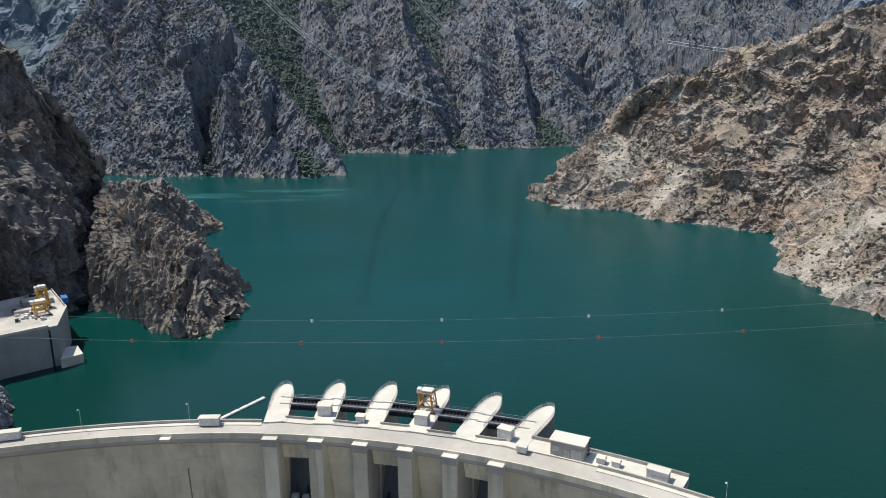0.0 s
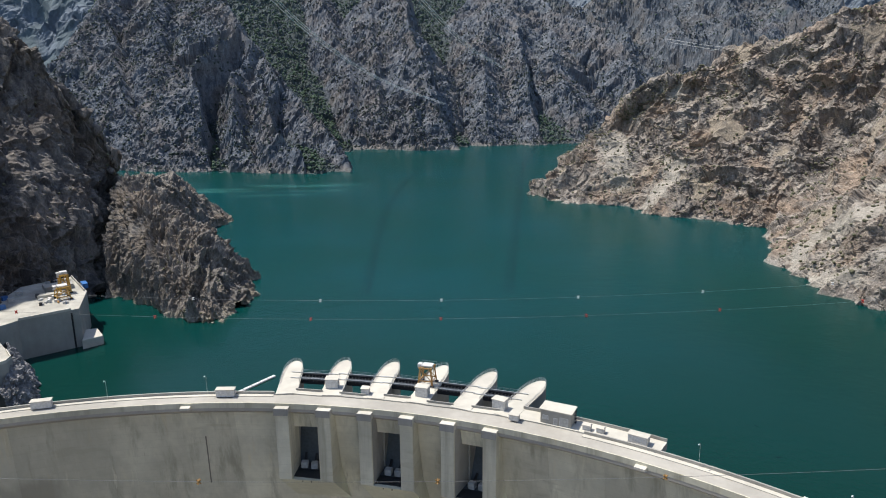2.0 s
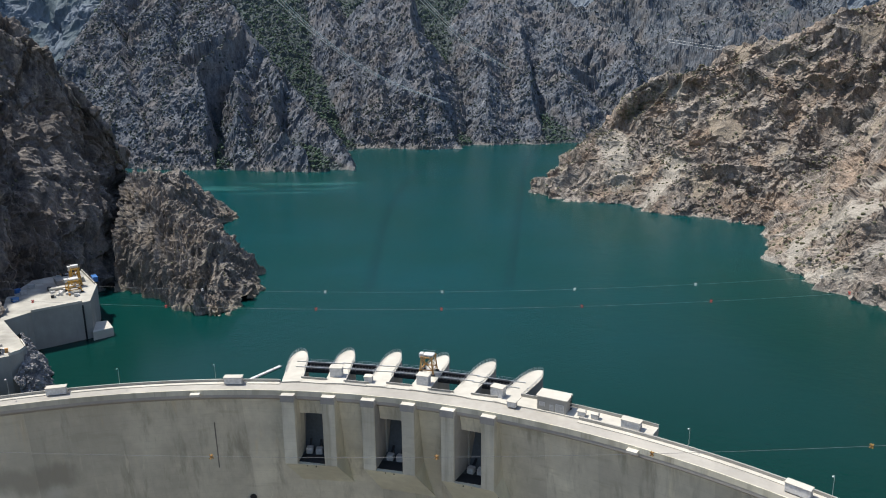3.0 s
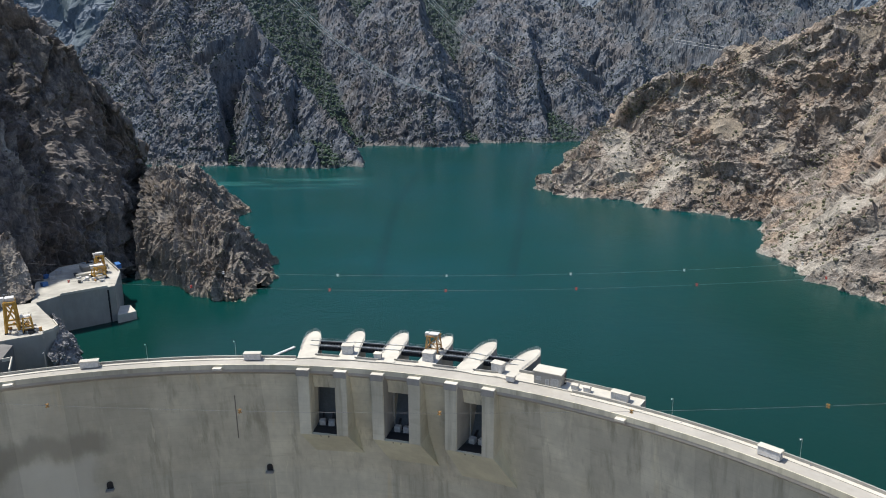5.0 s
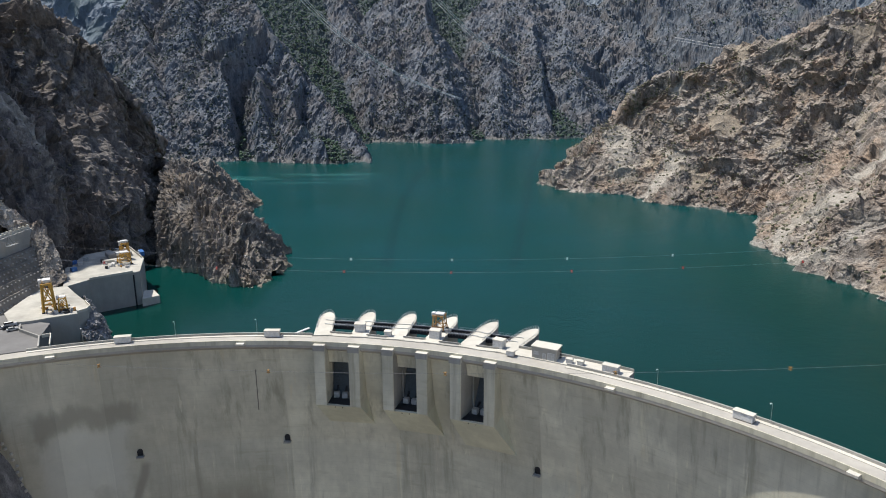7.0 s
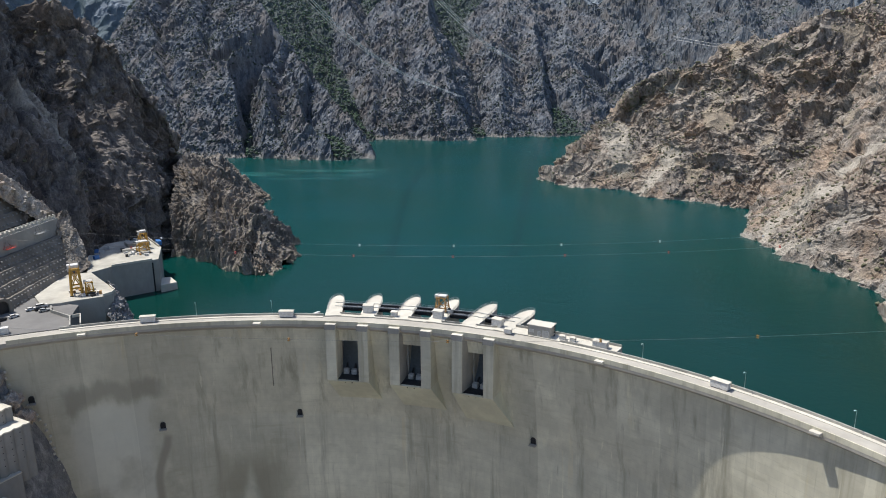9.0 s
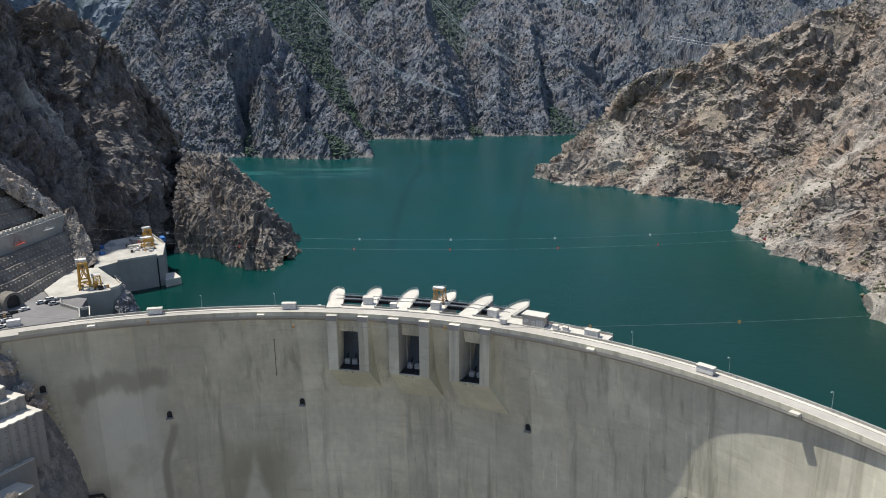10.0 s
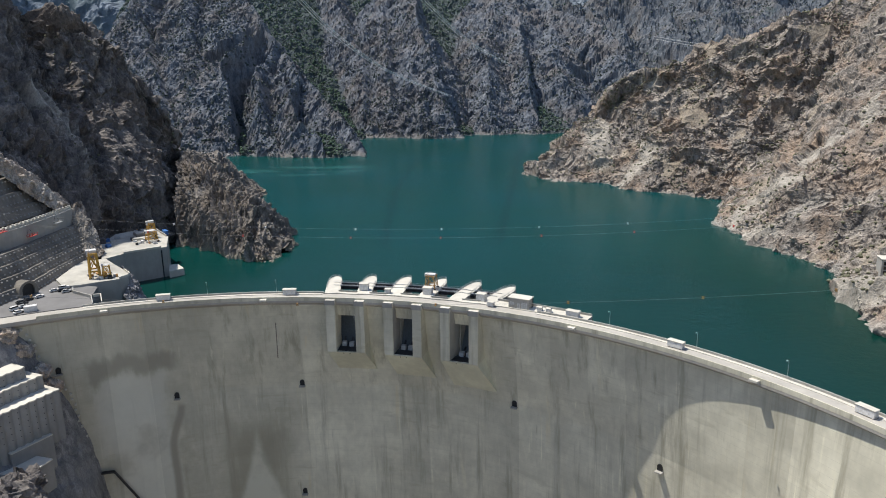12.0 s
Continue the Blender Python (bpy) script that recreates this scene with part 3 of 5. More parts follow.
MIDDLE_RIBS = [
    ([(-66, 1350, 288), (-48, 1250, 208), (-32, 1190, 171), (-16, 1135, 130), (-3, 1090, 85), (9, 1060, 48), (37, 1030, 0)], 0.9, 2.8),
    ([(-48, 1250, 208), (-38, 1150, 123), (-31, 1060, 49), (-12, 1025, -1)], 0.9, 1.0),
    ([(126, 1500, 303), (151, 1420, 238), (163, 1320, 177), (167, 1250, 132), (160, 1175, 77), (169, 1115, 20), (179, 1090, -1)], 0.6, 4.0),
    ([(126, 1500, 303), (87, 1330, 188), (87, 1220, 112), (88, 1140, 53), (95, 1085, 2)], 0.7, 0.55),
]
EAST_RIBS = [
    ([(201, 1560, 297), (254, 1470, 239), (308, 1430, 221), (350, 1400, 204), (371, 1360, 172), (374, 1290, 121), (347, 1210, 59)], 0.8, 1.6),
    ([(254, 1470, 239), (222, 1320, 149), (243, 1230, 90), (245, 1170, 41), (236, 1110, -4)], 0.55, 0.6),
    ([(534, 1700, 336), (490, 1650, 273), (498, 1590, 211), (544, 1520, 170), (534, 1440, 121)], 0.9, 1.7),
    ([(725, 1700, 347), (648, 1620, 269), (606, 1560, 209), (607, 1480, 157)], 0.9, 1.5),
    ([(888, 1700, 359), (822, 1600, 285), (720, 1500, 217)], 0.8, 1.2),
]


def from_line(x, y, line):
    """How far plan points lie from a line, where along it, and on which side (positive: to the east of a line that runs south)."""
    best, at, side = np.full(x.shape, 1e9), np.zeros(x.shape), np.zeros(x.shape)
    for k, (a, b) in enumerate(zip(line, line[1:])):
        dx, dy = b[0] - a[0], b[1] - a[1]
        t = np.clip(((x - a[0]) * dx + (y - a[1]) * dy) / (dx * dx + dy * dy), 0, 1)
        d = np.hypot(x - a[0] - t * dx, y - a[1] - t * dy)
        near = d < best
        best[near], at[near] = d[near], (k + t)[near]
        side[near] = (dx * (y - a[1]) - dy * (x - a[0]))[near]
    return best, at, side


def massif(xs, ys, shore, ribs, slope, seed):
    """A mountain side on a plan grid. Returns its points and how deep in a gully each one lies."""
    gx, gy = np.meshgrid(xs, ys)
    flat = np.stack([gx.ravel(), gy.ravel(), np.full(gx.size, 0.5)], 1)
    wx, wy = gx.copy(), gy.copy()
    for reach, much in ((120, 26), (45, 12), (16, 5)):
        wx += much * perlin(flat / reach, seed).reshape(gx.shape)
        wy += much * perlin(flat / reach, seed + 1).reshape(gx.shape)
    away, _, side = from_line(gx + 0.35 * (wx - gx), gy + 0.35 * (wy - gy), shore)
    away = np.where(side > 0, away, -away)
    floor = np.where(away > 0, slope * away + 0.00035 * away * away, 0.9 * away) - 5
    floor *= 1 - 0.32 * smooth(gx, 150, 350) * smooth(away, 0, 120)
    folds = ridged((flat + np.stack([30 * perlin(flat / 60, seed + 5)] * 3, 1)) / 130, seed + 4) + 0.2 * ridged(flat / 48, seed + 6)
    floor += smooth(gx, 120, 320) * smooth(away, 60, 260) * 62 * (folds.reshape(gx.shape) - 0.5)
    high = np.full(gx.shape, -99.0)
    for line, west, east in ribs:
        d, at, side = from_line(wx, wy, line)
        crest = np.interp(at, range(len(line)), [p[2] for p in line])
        crest += 5 * perlin(np.stack([at.ravel() * 2.1, np.full(at.size, 3.3 * len(line)), d.ravel() / 60], 1), seed + 2).reshape(gx.shape)
        fall = np.where(side > 0, east, west)
        high = np.maximum(high, crest - fall * d - 0.0016 * d * d)
    high = np.where(away > 0, high, np.minimum(high, 0.9 * away - 5))
    z = np.minimum(np.maximum(floor, high), np.where(away > 0, 1.3 * away, 0.9 * away) - 1)
    return np.stack([gx, gy, z], -1), smooth(floor - high, -8, 16)


far_x = np.arange(-660, 900, 1.45)
far_y = np.r_[np.arange(738, 1130, 1.35), np.arange(1130, 1330, 2.0), np.arange(1330, 1720, 3.2)]
far, gully = massif(far_x, far_y, FAR_SHORE, WEST_RIBS + CAPE_RIBS + MIDDLE_RIBS + EAST_RIBS, 0.44, 301)
far_made = crags(far, 70, (2.0, 4.0, 3.0, 2.3, 1.3, 0.3), 52, 0.6, 0.1, soil=-0.12, patch=0.7)
far = far_made[0]
gully = gully * (1 - 0.85 * smooth(far[..., 0], 200, 320))
far_made = (far, np.clip(np.maximum(0.85 * far_made[1], gully), 0, 1), far_made[2])
terrain("mountain_far", far_made, M_ROCK_FAR, "craggy mountain with gullies and scrub across the water, haze painted into its blue-grey")

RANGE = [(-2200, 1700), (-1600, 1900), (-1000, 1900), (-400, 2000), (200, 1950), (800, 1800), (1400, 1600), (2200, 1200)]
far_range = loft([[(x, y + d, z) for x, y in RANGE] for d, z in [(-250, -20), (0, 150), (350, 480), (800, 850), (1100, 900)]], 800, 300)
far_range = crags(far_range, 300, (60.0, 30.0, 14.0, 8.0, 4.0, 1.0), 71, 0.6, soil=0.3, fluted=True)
terrain("mountain_range", far_range, M_ROCK_RANGE, "mountain range closing the valley, haze painted into its blue-grey")

# gorge below the dam, closed behind the viewer
GORGE = [(-420, -900), (-330, -500), (-270, -200), (-236, -60), (-226, 20), (-224, 70)]
BANK = [(14, [(-181, 80), (-191, 58), (-206, 25), (-224, -30), (-262, -200), (-330, -520), (-420, -900)]),
        (-14, [(-169.5, 88), (-175, 54), (-187, 18), (-208, -40), (-246, -210), (-318, -520), (-410, -900)]),
        (-40, [(-163.5, 95), (-163.5, 55), (-174, 12), (-194, -48), (-232, -215), (-305, -520), (-398, -900)]),
        (-80, [(-159, 99), (-149, 50), (-158, 0), (-178, -62), (-214, -225), (-285, -520), (-380, -900)]),
        (-140, [(-148, 102), (-130, 40), (-138, -12), (-158, -80), (-192, -235), (-262, -520), (-355, -900)]),
        (-206, [(-130, 105), (-105, 30), (-112, -22), (-134, -95), (-168, -245), (-238, -520), (-330, -900)])]
rails = [[(x - 130, y, z + 160) for (x, y), z in zip(BANK[0][1], [14] * 7)], [(x - 30, y, 16) for x, y in BANK[0][1]]]
gorge_left = loft((rails + [[(x, y, z) for x, y in line] for z, line in BANK])[::-1], 300, 150)
gorge_left = crags(gorge_left, 30, (3.0, 2.4, 1.6, 1.2, 0.5, 0.2), 81, 0.5, 0.0, np.clip(np.linspace(0.1, 12, 300), 0, 1)[None, :])
terrain("gorge_bank_left", gorge_left, M_ROCK_BANK, "grey rock and shotcrete gorge side below the dam", "rock")
gorge_right = loft([[(460 - 0.35 * (y + 900) * 0.5 + d, y, z) for x, y in GORGE] for d, z in [(-240, -205), (-170, -120), (-110, -40), (-60, 20), (0, 90), (180, 260)]], 120, 90)
gorge_right = crags(gorge_right, 40, (6.0, 4.0, 2.0, 1.4, 0.6, 0.3), 91, 0.5)
terrain("gorge_bank_right", gorge_right, M_ROCK_RIGHT, "tan rocky gorge side below the dam", "rock")
bm = bmesh.new()
bmesh.ops.create_grid(bm, x_segments=40, y_segments=40, size=4500)
for v in bm.verts:
    v.co.z = -205 + 6 * noise.noise(v.co / 300)
mesh = bpy.data.meshes.new("ground")
bm.to_mesh(mesh)
bm.free()
mesh.materials.append(M_ROCK_RIGHT)
tagged(new("ground", mesh), "valley floor of rock and gravel", "ground", kind="structure")

# reservoir: a sheet from the dam to the far end of the valley
bm = bmesh.new()
rim = [arc(t, 241.0 if 5.5 < t < 9.1 or 12.6 < t < 16.1 or 19.5 < t < 23 else 229.5) for t in np.linspace(68, -26, 189)]
rim += [Vector(p) for p in ((-210, 135, 0), (-2600, 200, 0), (-2600, 3500, 0), (2600, 3500, 0), (2600, -140, 0))]
bmesh.ops.triangulate(bm, faces=[bm.faces.new([bm.verts.new(p) for p in rim])], ngon_method="EAR_CLIP")
bmesh.ops.recalc_face_normals(bm, faces=bm.faces)
if next(iter(bm.faces)).normal.z < 0:
    bmesh.ops.reverse_faces(bm, faces=bm.faces)
mesh = bpy.data.meshes.new("water")
bm.to_mesh(mesh)
bm.free()
mesh.materials.append(M_WATER)
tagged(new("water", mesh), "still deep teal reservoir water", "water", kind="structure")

bushes("shrubs_right", right, 9000, 0.45, 1.6, M_SHRUB, 5, "dry olive shrubs scattered over the slope", 26, 0.3, 0.1)
bushes("shrubs_left", left, 1500, 0.4, 1.2, M_SHRUB, 6, "dark shrubs on the cliff ledges", 30, 0.3)
bushes("shrubs_promontory", spur, 260, 0.4, 0.9, M_SHRUB, 7, "low shrubs on the promontory", 20, 0.35)
bushes("shrubs_far", far, 38000, 0.8, 2.4, M_SHRUB_FAR, 8, "dark green scrub and small trees on the far mountain", 45, 0.1, -0.2, far=True)
bushes("shrubs_gullies", far, 16000, 1.0, 3.2, M_SHRUB_GULLY, 9, "dense green trees filling the far gullies", 60, 0.1, -9.0, gully, far=True)


# ---- builders ----
def part(name, bm, material, parent=None, label="", smooth=False):
    mesh = bpy.data.meshes.new(name)
    bmesh.ops.recalc_face_normals(bm, faces=bm.faces)
    bm.to_mesh(mesh)
    bm.free()
    if smooth:
        mesh.polygons.foreach_set("use_smooth", [True] * len(mesh.polygons))
    mesh.materials.append(material)
    ob = new(name, mesh)
    ob.parent = parent
    if label:
        ob["label"] = label
    return ob


def same(name, mesh, m, parent):
    """Another piece on a mesh that already exists."""
    ob = new(name, mesh)
    ob.parent = parent
    ob.matrix_basis = m
    return ob


def thing(name, label, category, group="", kind="", m=None):
    ob = new(name)
    ob.empty_display_size = 0.5
    if m is not None:
        ob.matrix_basis = m
    return tagged(ob, label, category, group, kind)


def prism(bm, outline, z0, z1, m=Matrix()):
    """A closed prism on a plan outline; z0 and z1 may be numbers or functions of (x, y)."""
    low = [bm.verts.new(m @ Vector((x, y, z0(x, y) if callable(z0) else z0))) for x, y in outline]
    high = [bm.verts.new(m @ Vector((x, y, z1(x, y) if callable(z1) else z1))) for x, y in outline]
    bm.faces.new(low[::-1])
    bm.faces.new(high)
    n = len(outline)
    for k in range(n):
        bm.faces.new((low[k], low[(k + 1) % n], high[(k + 1) % n], high[k]))


def box(bm, x0, x1, y0, y1, z0, z1, m=Matrix()):
    prism(bm, [(x0, y0), (x1, y0), (x1, y1), (x0, y1)], z0, z1, m)


def bevel(bm, width, segments=1):
    bmesh.ops.bevel(bm, geom=bm.edges[:], offset=width, segments=segments, affect="EDGES", clamp_overlap=True)
    return bm


def beam(bm, a, b, w, h=None):
    """A straight bar from a to b with a rectangular section."""
    a, b, h = Vector(a), Vector(b), h or w
    way = (b - a).normalized()
    side = way.cross(Vector((0, 0, 1)))
    side = side.normalized() if side.length > 1e-4 else Vector((1, 0, 0))
    up = side.cross(way)
    ends = [[bm.verts.new(p + side * s * w / 2 + up * t * h / 2) for s, t in ((-1, -1), (1, -1), (1, 1), (-1, 1))] for p in (a, b)]
    bm.faces.new(ends[0])
    bm.faces.new(ends[1][::-1])
    for k in range(4):
        bm.faces.new((ends[0][k], ends[0][(k + 1) % 4], ends[1][(k + 1) % 4], ends[1][k]))


def swept(bm, section, thetas):
    """Sweeps a closed (radius, height) section along the dam's arc."""
    rows = [[bm.verts.new(arc(t, r, z)) for r, z in section] for t in thetas]
    n = len(section)
    for a, b in zip(rows, rows[1:]):
        for k in range(n):
            bm.faces.new((a[k], a[(k + 1) % n], b[(k + 1) % n], b[k]))
    bm.faces.new(rows[0])
    bm.faces.new(rows[-1][::-1])


def on_crest(theta, r, z=17.0):
    """A frame on the crest: x along the dam to its right bank, y upstream."""
    return Matrix.Translation(arc(theta, r, z)) @ pose(0, 0, 0, 0, 0, -theta)


# ---- the dam ----
PIER = [(5.55, -3.9, 36.6), (9.1, 3.2, 38.4), (12.6, 10.3, 39.4), (16.1, 17.4, 40.2), (19.55, 24.5, 39.8), (23.0, 31.6, 38.6)]
dam = thing("dam", "tall curved grey concrete arch dam with a gated spillway", "dam", kind="structure")
HEIGHTS = [15.6, 12, 7, 2, -4, -10, -17, -24, -31, -45, -65, -95, -140, -200]


def block_section(top, bottom, back=0.0):
    zs = [top] + [z for z in HEIGHTS if bottom < z < top] + [bottom]
    return zs, [(upstream(z) + back, z) for z in (bottom, min(max(0, bottom + 0.5), top - 1), top)]


def monolith(t0, t1, top=15.6, bottom=-200.0):
    bm = bmesh.new()
    zs, rear = block_section(top, bottom)
    rows = []
    for t in np.linspace(t0 + 0.003, t1 - 0.003, 5):
        rows.append([bm.verts.new(arc(t, downstream(z, t), z)) for z in zs] + [bm.verts.new(arc(t, r, z)) for r, z in rear])
    n = len(rows[0])
    for a, b in zip(rows, rows[1:]):
        for k in range(n):
            bm.faces.new((a[k], a[(k + 1) % n], b[(k + 1) % n], b[k]))
    bm.faces.new(rows[0])
    bm.faces.new(rows[-1][::-1])
    part("monolith", bm, M_FACE, dam)


edges = list(np.linspace(-34, PIER[0][0], 10)) + [p[0] for p in PIER[1:]] + list(np.linspace(PIER[5][0], 74, 13))[1:]
for k, (t0, t1) in enumerate(zip(edges, edges[1:])):
    if any(abs(t0 - PIER[b][0]) < 0.01 for b in (0, 2, 4)):
        monolith(t0, t1, 15.6, 7.8)
        monolith(t0, t1, -10.2, -200)
    else:
        monolith(t0, t1)

# crest slab, its cornice and parapets
bm = bmesh.new()
swept(bm, [(222.25, 14.9), (222.25, 16.6), (231.0, 16.6), (231.0, 15.6), (225.2, 15.6), (225.2, 13.2), (224.6, 13.2)], np.linspace(-34, 74, 120))
part("crest_road", bm, M_ROAD, dam, "pale grey concrete crest road")
bm = bmesh.new()
swept(bm, [(222.2, 15.9), (222.2, 17.7), (222.55, 17.7), (222.55, 15.9)], np.linspace(-27, 74, 120))
part("downstream_parapet", bm, M_FACE, dam, "low pale concrete parapet")
for t0, t1 in ((-22.5, 4.2), (29.5, 74)):
    bm = bmesh.new()
    swept(bm, [(230.6, 15.9), (230.6, 17.7), (231.1, 17.7), (231.1, 15.9)], np.linspace(t0, t1, 60))
    part("upstream_parapet", bm, M_CONCRETE, dam, "low pale concrete parapet")
    bm = bmesh.new()
    swept(bm, [(229.0, 16.4), (229.0, 16.85), (230.55, 16.85), (230.55, 16.4)], np.linspace(t0, t1, 60))
    part("footway", bm, M_WHITE, dam, "white raised footway along the road")

# spillway: six piers, three gate bays


def pier_frame(k, z=0.0):
    theta, way, _ = PIER[k]
    return Matrix.Translation(arc(theta, 222, z)) @ pose(0, 0, 0, 0, 0, -way)


def between(k, u, v, z):
    """A point in the bay between pier k and the next: u from 0 to 1 across, v metres upstream."""
    a, b = pier_frame(k, z) @ Vector((2.9, v, 0)), pier_frame(k + 1, z) @ Vector((-2.9, v, 0))
    return a.lerp(b, u)


def pier_outline(length, half=3.4, nose=11.0, start=8.9, inset=0.0):
    pts = [(half - inset, start), (half - inset, length - nose)]
    pts += [((half - inset) * math.cos(a), length - nose + (nose - inset) * math.sin(a)) for a in np.linspace(0.12, math.pi - 0.12, 17)]
    return pts + [(-half + inset, length - nose), (-half + inset, start)]


for k, (theta, way, length) in enumerate(PIER):
    pier = new("spillway_pier")
    pier.parent = dam
    pier.matrix_basis = pier_frame(k)
    tagged(pier, "white round-nosed concrete pier with a mesh railing")
    bm = bmesh.new()
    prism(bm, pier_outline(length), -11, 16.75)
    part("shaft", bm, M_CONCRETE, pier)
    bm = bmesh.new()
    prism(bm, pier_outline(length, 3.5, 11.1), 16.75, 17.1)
    part("cap", bm, M_WHITE, pier, "white pier top, lighter than the shaft")
    # railing round the nose
    bm = bmesh.new()
    line = [Vector((x, y, 0)) for x, y in pier_outline(length, 3.35, 11.0, 17.0)]
    for z in (17.5, 17.85, 18.25):
        for a, b in zip(line, line[1:]):
            beam(bm, a + Vector((0, 0, z)), b + Vector((0, 0, z)), 0.05)
    for a, b in zip(line, line[1:]):
        n = max(1, int((b - a).length / 0.7))
        for s in range(n):
            p = a.lerp(b, s / n)
            beam(bm, p + Vector((0, 0, 17.1)), p + Vector((0, 0, 18.25)), 0.06)
    part("railing", bm, M_GALV, pier, "thin galvanised mesh railing")
    # the nose that stands out of the downstream face
    bm = bmesh.new()
    swept(bm, [(220.6, -8.2), (220.6, 14.8), (230.4, 14.8), (230.4, -8.2)], np.linspace(theta - 0.55, theta + 0.55, 5))
    part("buttress", bm, M_FACE, dam, "smooth grey concrete buttress")
    bm = bmesh.new()
    swept(bm, [(219.9, 14.8), (219.9, 16.9), (222.19, 16.9), (222.19, 14.8)], np.linspace(theta - 0.58, theta + 0.58, 4))
    part("balcony", bm, M_WHITE, dam, "small white balcony slab on a buttress")
    bm = bmesh.new()
    swept(bm, [(219.7, 14.7), (219.7, 17.05), (219.88, 17.05), (219.88, 14.7)], np.linspace(theta - 0.6, theta + 0.6, 4))
    part("balcony_wall", bm, M_CONCRETE, dam)

for k in (0, 2, 4):
    t0, t1 = PIER[k][0], PIER[k + 1][0]
    bm = bmesh.new()
    rows = []
    for t_top, t_low in zip(np.linspace(t0 - 0.55, t1 + 0.55, 9), np.linspace(t0 - 0.05, t1 + (1.75 if k == 4 else 1.1 + 0.1 * k), 9)):
        rows.append([bm.verts.new(p) for p in (arc(t_top, 233, -8.25), arc(t_top, 220.6, -8.25), arc(t_low, downstream(-21.5 - (0, 0, 1.8, 0, 4.2)[k], t_low) - 0.1, -21.5 - (0, 0, 1.8, 0, 4.2)[k]), arc(t_low, 238, -27))])
    for a, b in zip(rows, rows[1:]):
        for n in range(4):
            bm.faces.new((a[n], a[(n + 1) % 4], b[(n + 1) % 4], b[n]))
    bm.faces.new(rows[0])
    bm.faces.new(rows[-1][::-1])
    part("chute_apron", bm, M_APRON, dam, "sloping concrete apron below a gate opening")
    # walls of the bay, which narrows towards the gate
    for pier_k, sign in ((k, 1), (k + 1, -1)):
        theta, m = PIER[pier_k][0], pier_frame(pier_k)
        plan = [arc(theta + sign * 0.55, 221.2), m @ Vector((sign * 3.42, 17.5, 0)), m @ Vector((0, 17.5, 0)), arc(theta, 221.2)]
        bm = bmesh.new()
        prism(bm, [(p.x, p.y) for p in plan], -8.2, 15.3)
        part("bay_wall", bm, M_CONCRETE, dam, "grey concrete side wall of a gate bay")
    # radial gate with its arms and trunnions
    gate = new("radial_gate")
    gate.parent = dam
    tagged(gate, "dark steel radial gate with two pale trunnion blocks")
    bm = bmesh.new()
    rows = []
    for s in np.linspace(0, 1, 9):
        z = -10 + 23 * s
        v = 7.2 + 10.5 * s + 1.2 * math.sin(math.pi * s)
        rows.append([bm.verts.new(between(k, u, v + d, z)) for u, d in ((0.0, 0), (1.0, 0), (1.0, 0.4), (0.0, 0.4))])
    for a, b in zip(rows, rows[1:]):
        for n in range(4):
            bm.faces.new((a[n], a[(n + 1) % 4], b[(n + 1) % 4], b[n]))
    part("skin_plate", bm, M_GATE, gate)
    for u in (0.28, 0.68):
        bm = bmesh.new()
        m = Matrix.Translation(between(k, u, 5.6, -6.7)) @ pose(0, 0, 0, 0, 0, -PIER[k][1] - 3.5)
        box(bm, -1.15, 1.15, -1.0, 1.2, -1.2, 0.9, m)
        part("trunnion", bevel(bm, 0.2), M_GREY, gate, "pale painted trunnion block")
        bm = bmesh.new()
        for z in (-9, -5):
            beam(bm, between(k, u, 6.2, -7.0), between(k, u, 8.6 if z < -6 else 9.8, z), 0.7, 0.6)
        part("arm", bm, M_STEEL, gate)
    bm = bmesh.new()
    beam(bm, between(k, -0.02, 6.0, -8.6), between(k, 1.02, 6.0, -8.6), 2.4, 1.2)
    part("trunnion_girder", bm, M_GATE, gate)
    # sill widened into a dark plate that stands for shade on the bay floor
    bm = bmesh.new()
    beam(bm, between(k, -0.15, 4.2, -8.3), between(k, 1.15, 4.2, -8.3), 8.4, 0.5)
    part("sill", bm, M_STEEL, gate)
    for u in (0.3, 0.68):
        bm = bmesh.new()
        beam(bm, between(k, u - 0.02, -0.9, -9.0), between(k, u + 0.02, -0.9, -9.0), 0.3, 0.5)
        part("drain", bm, M_STEEL, dam, "small dark drain mouth under the sill")

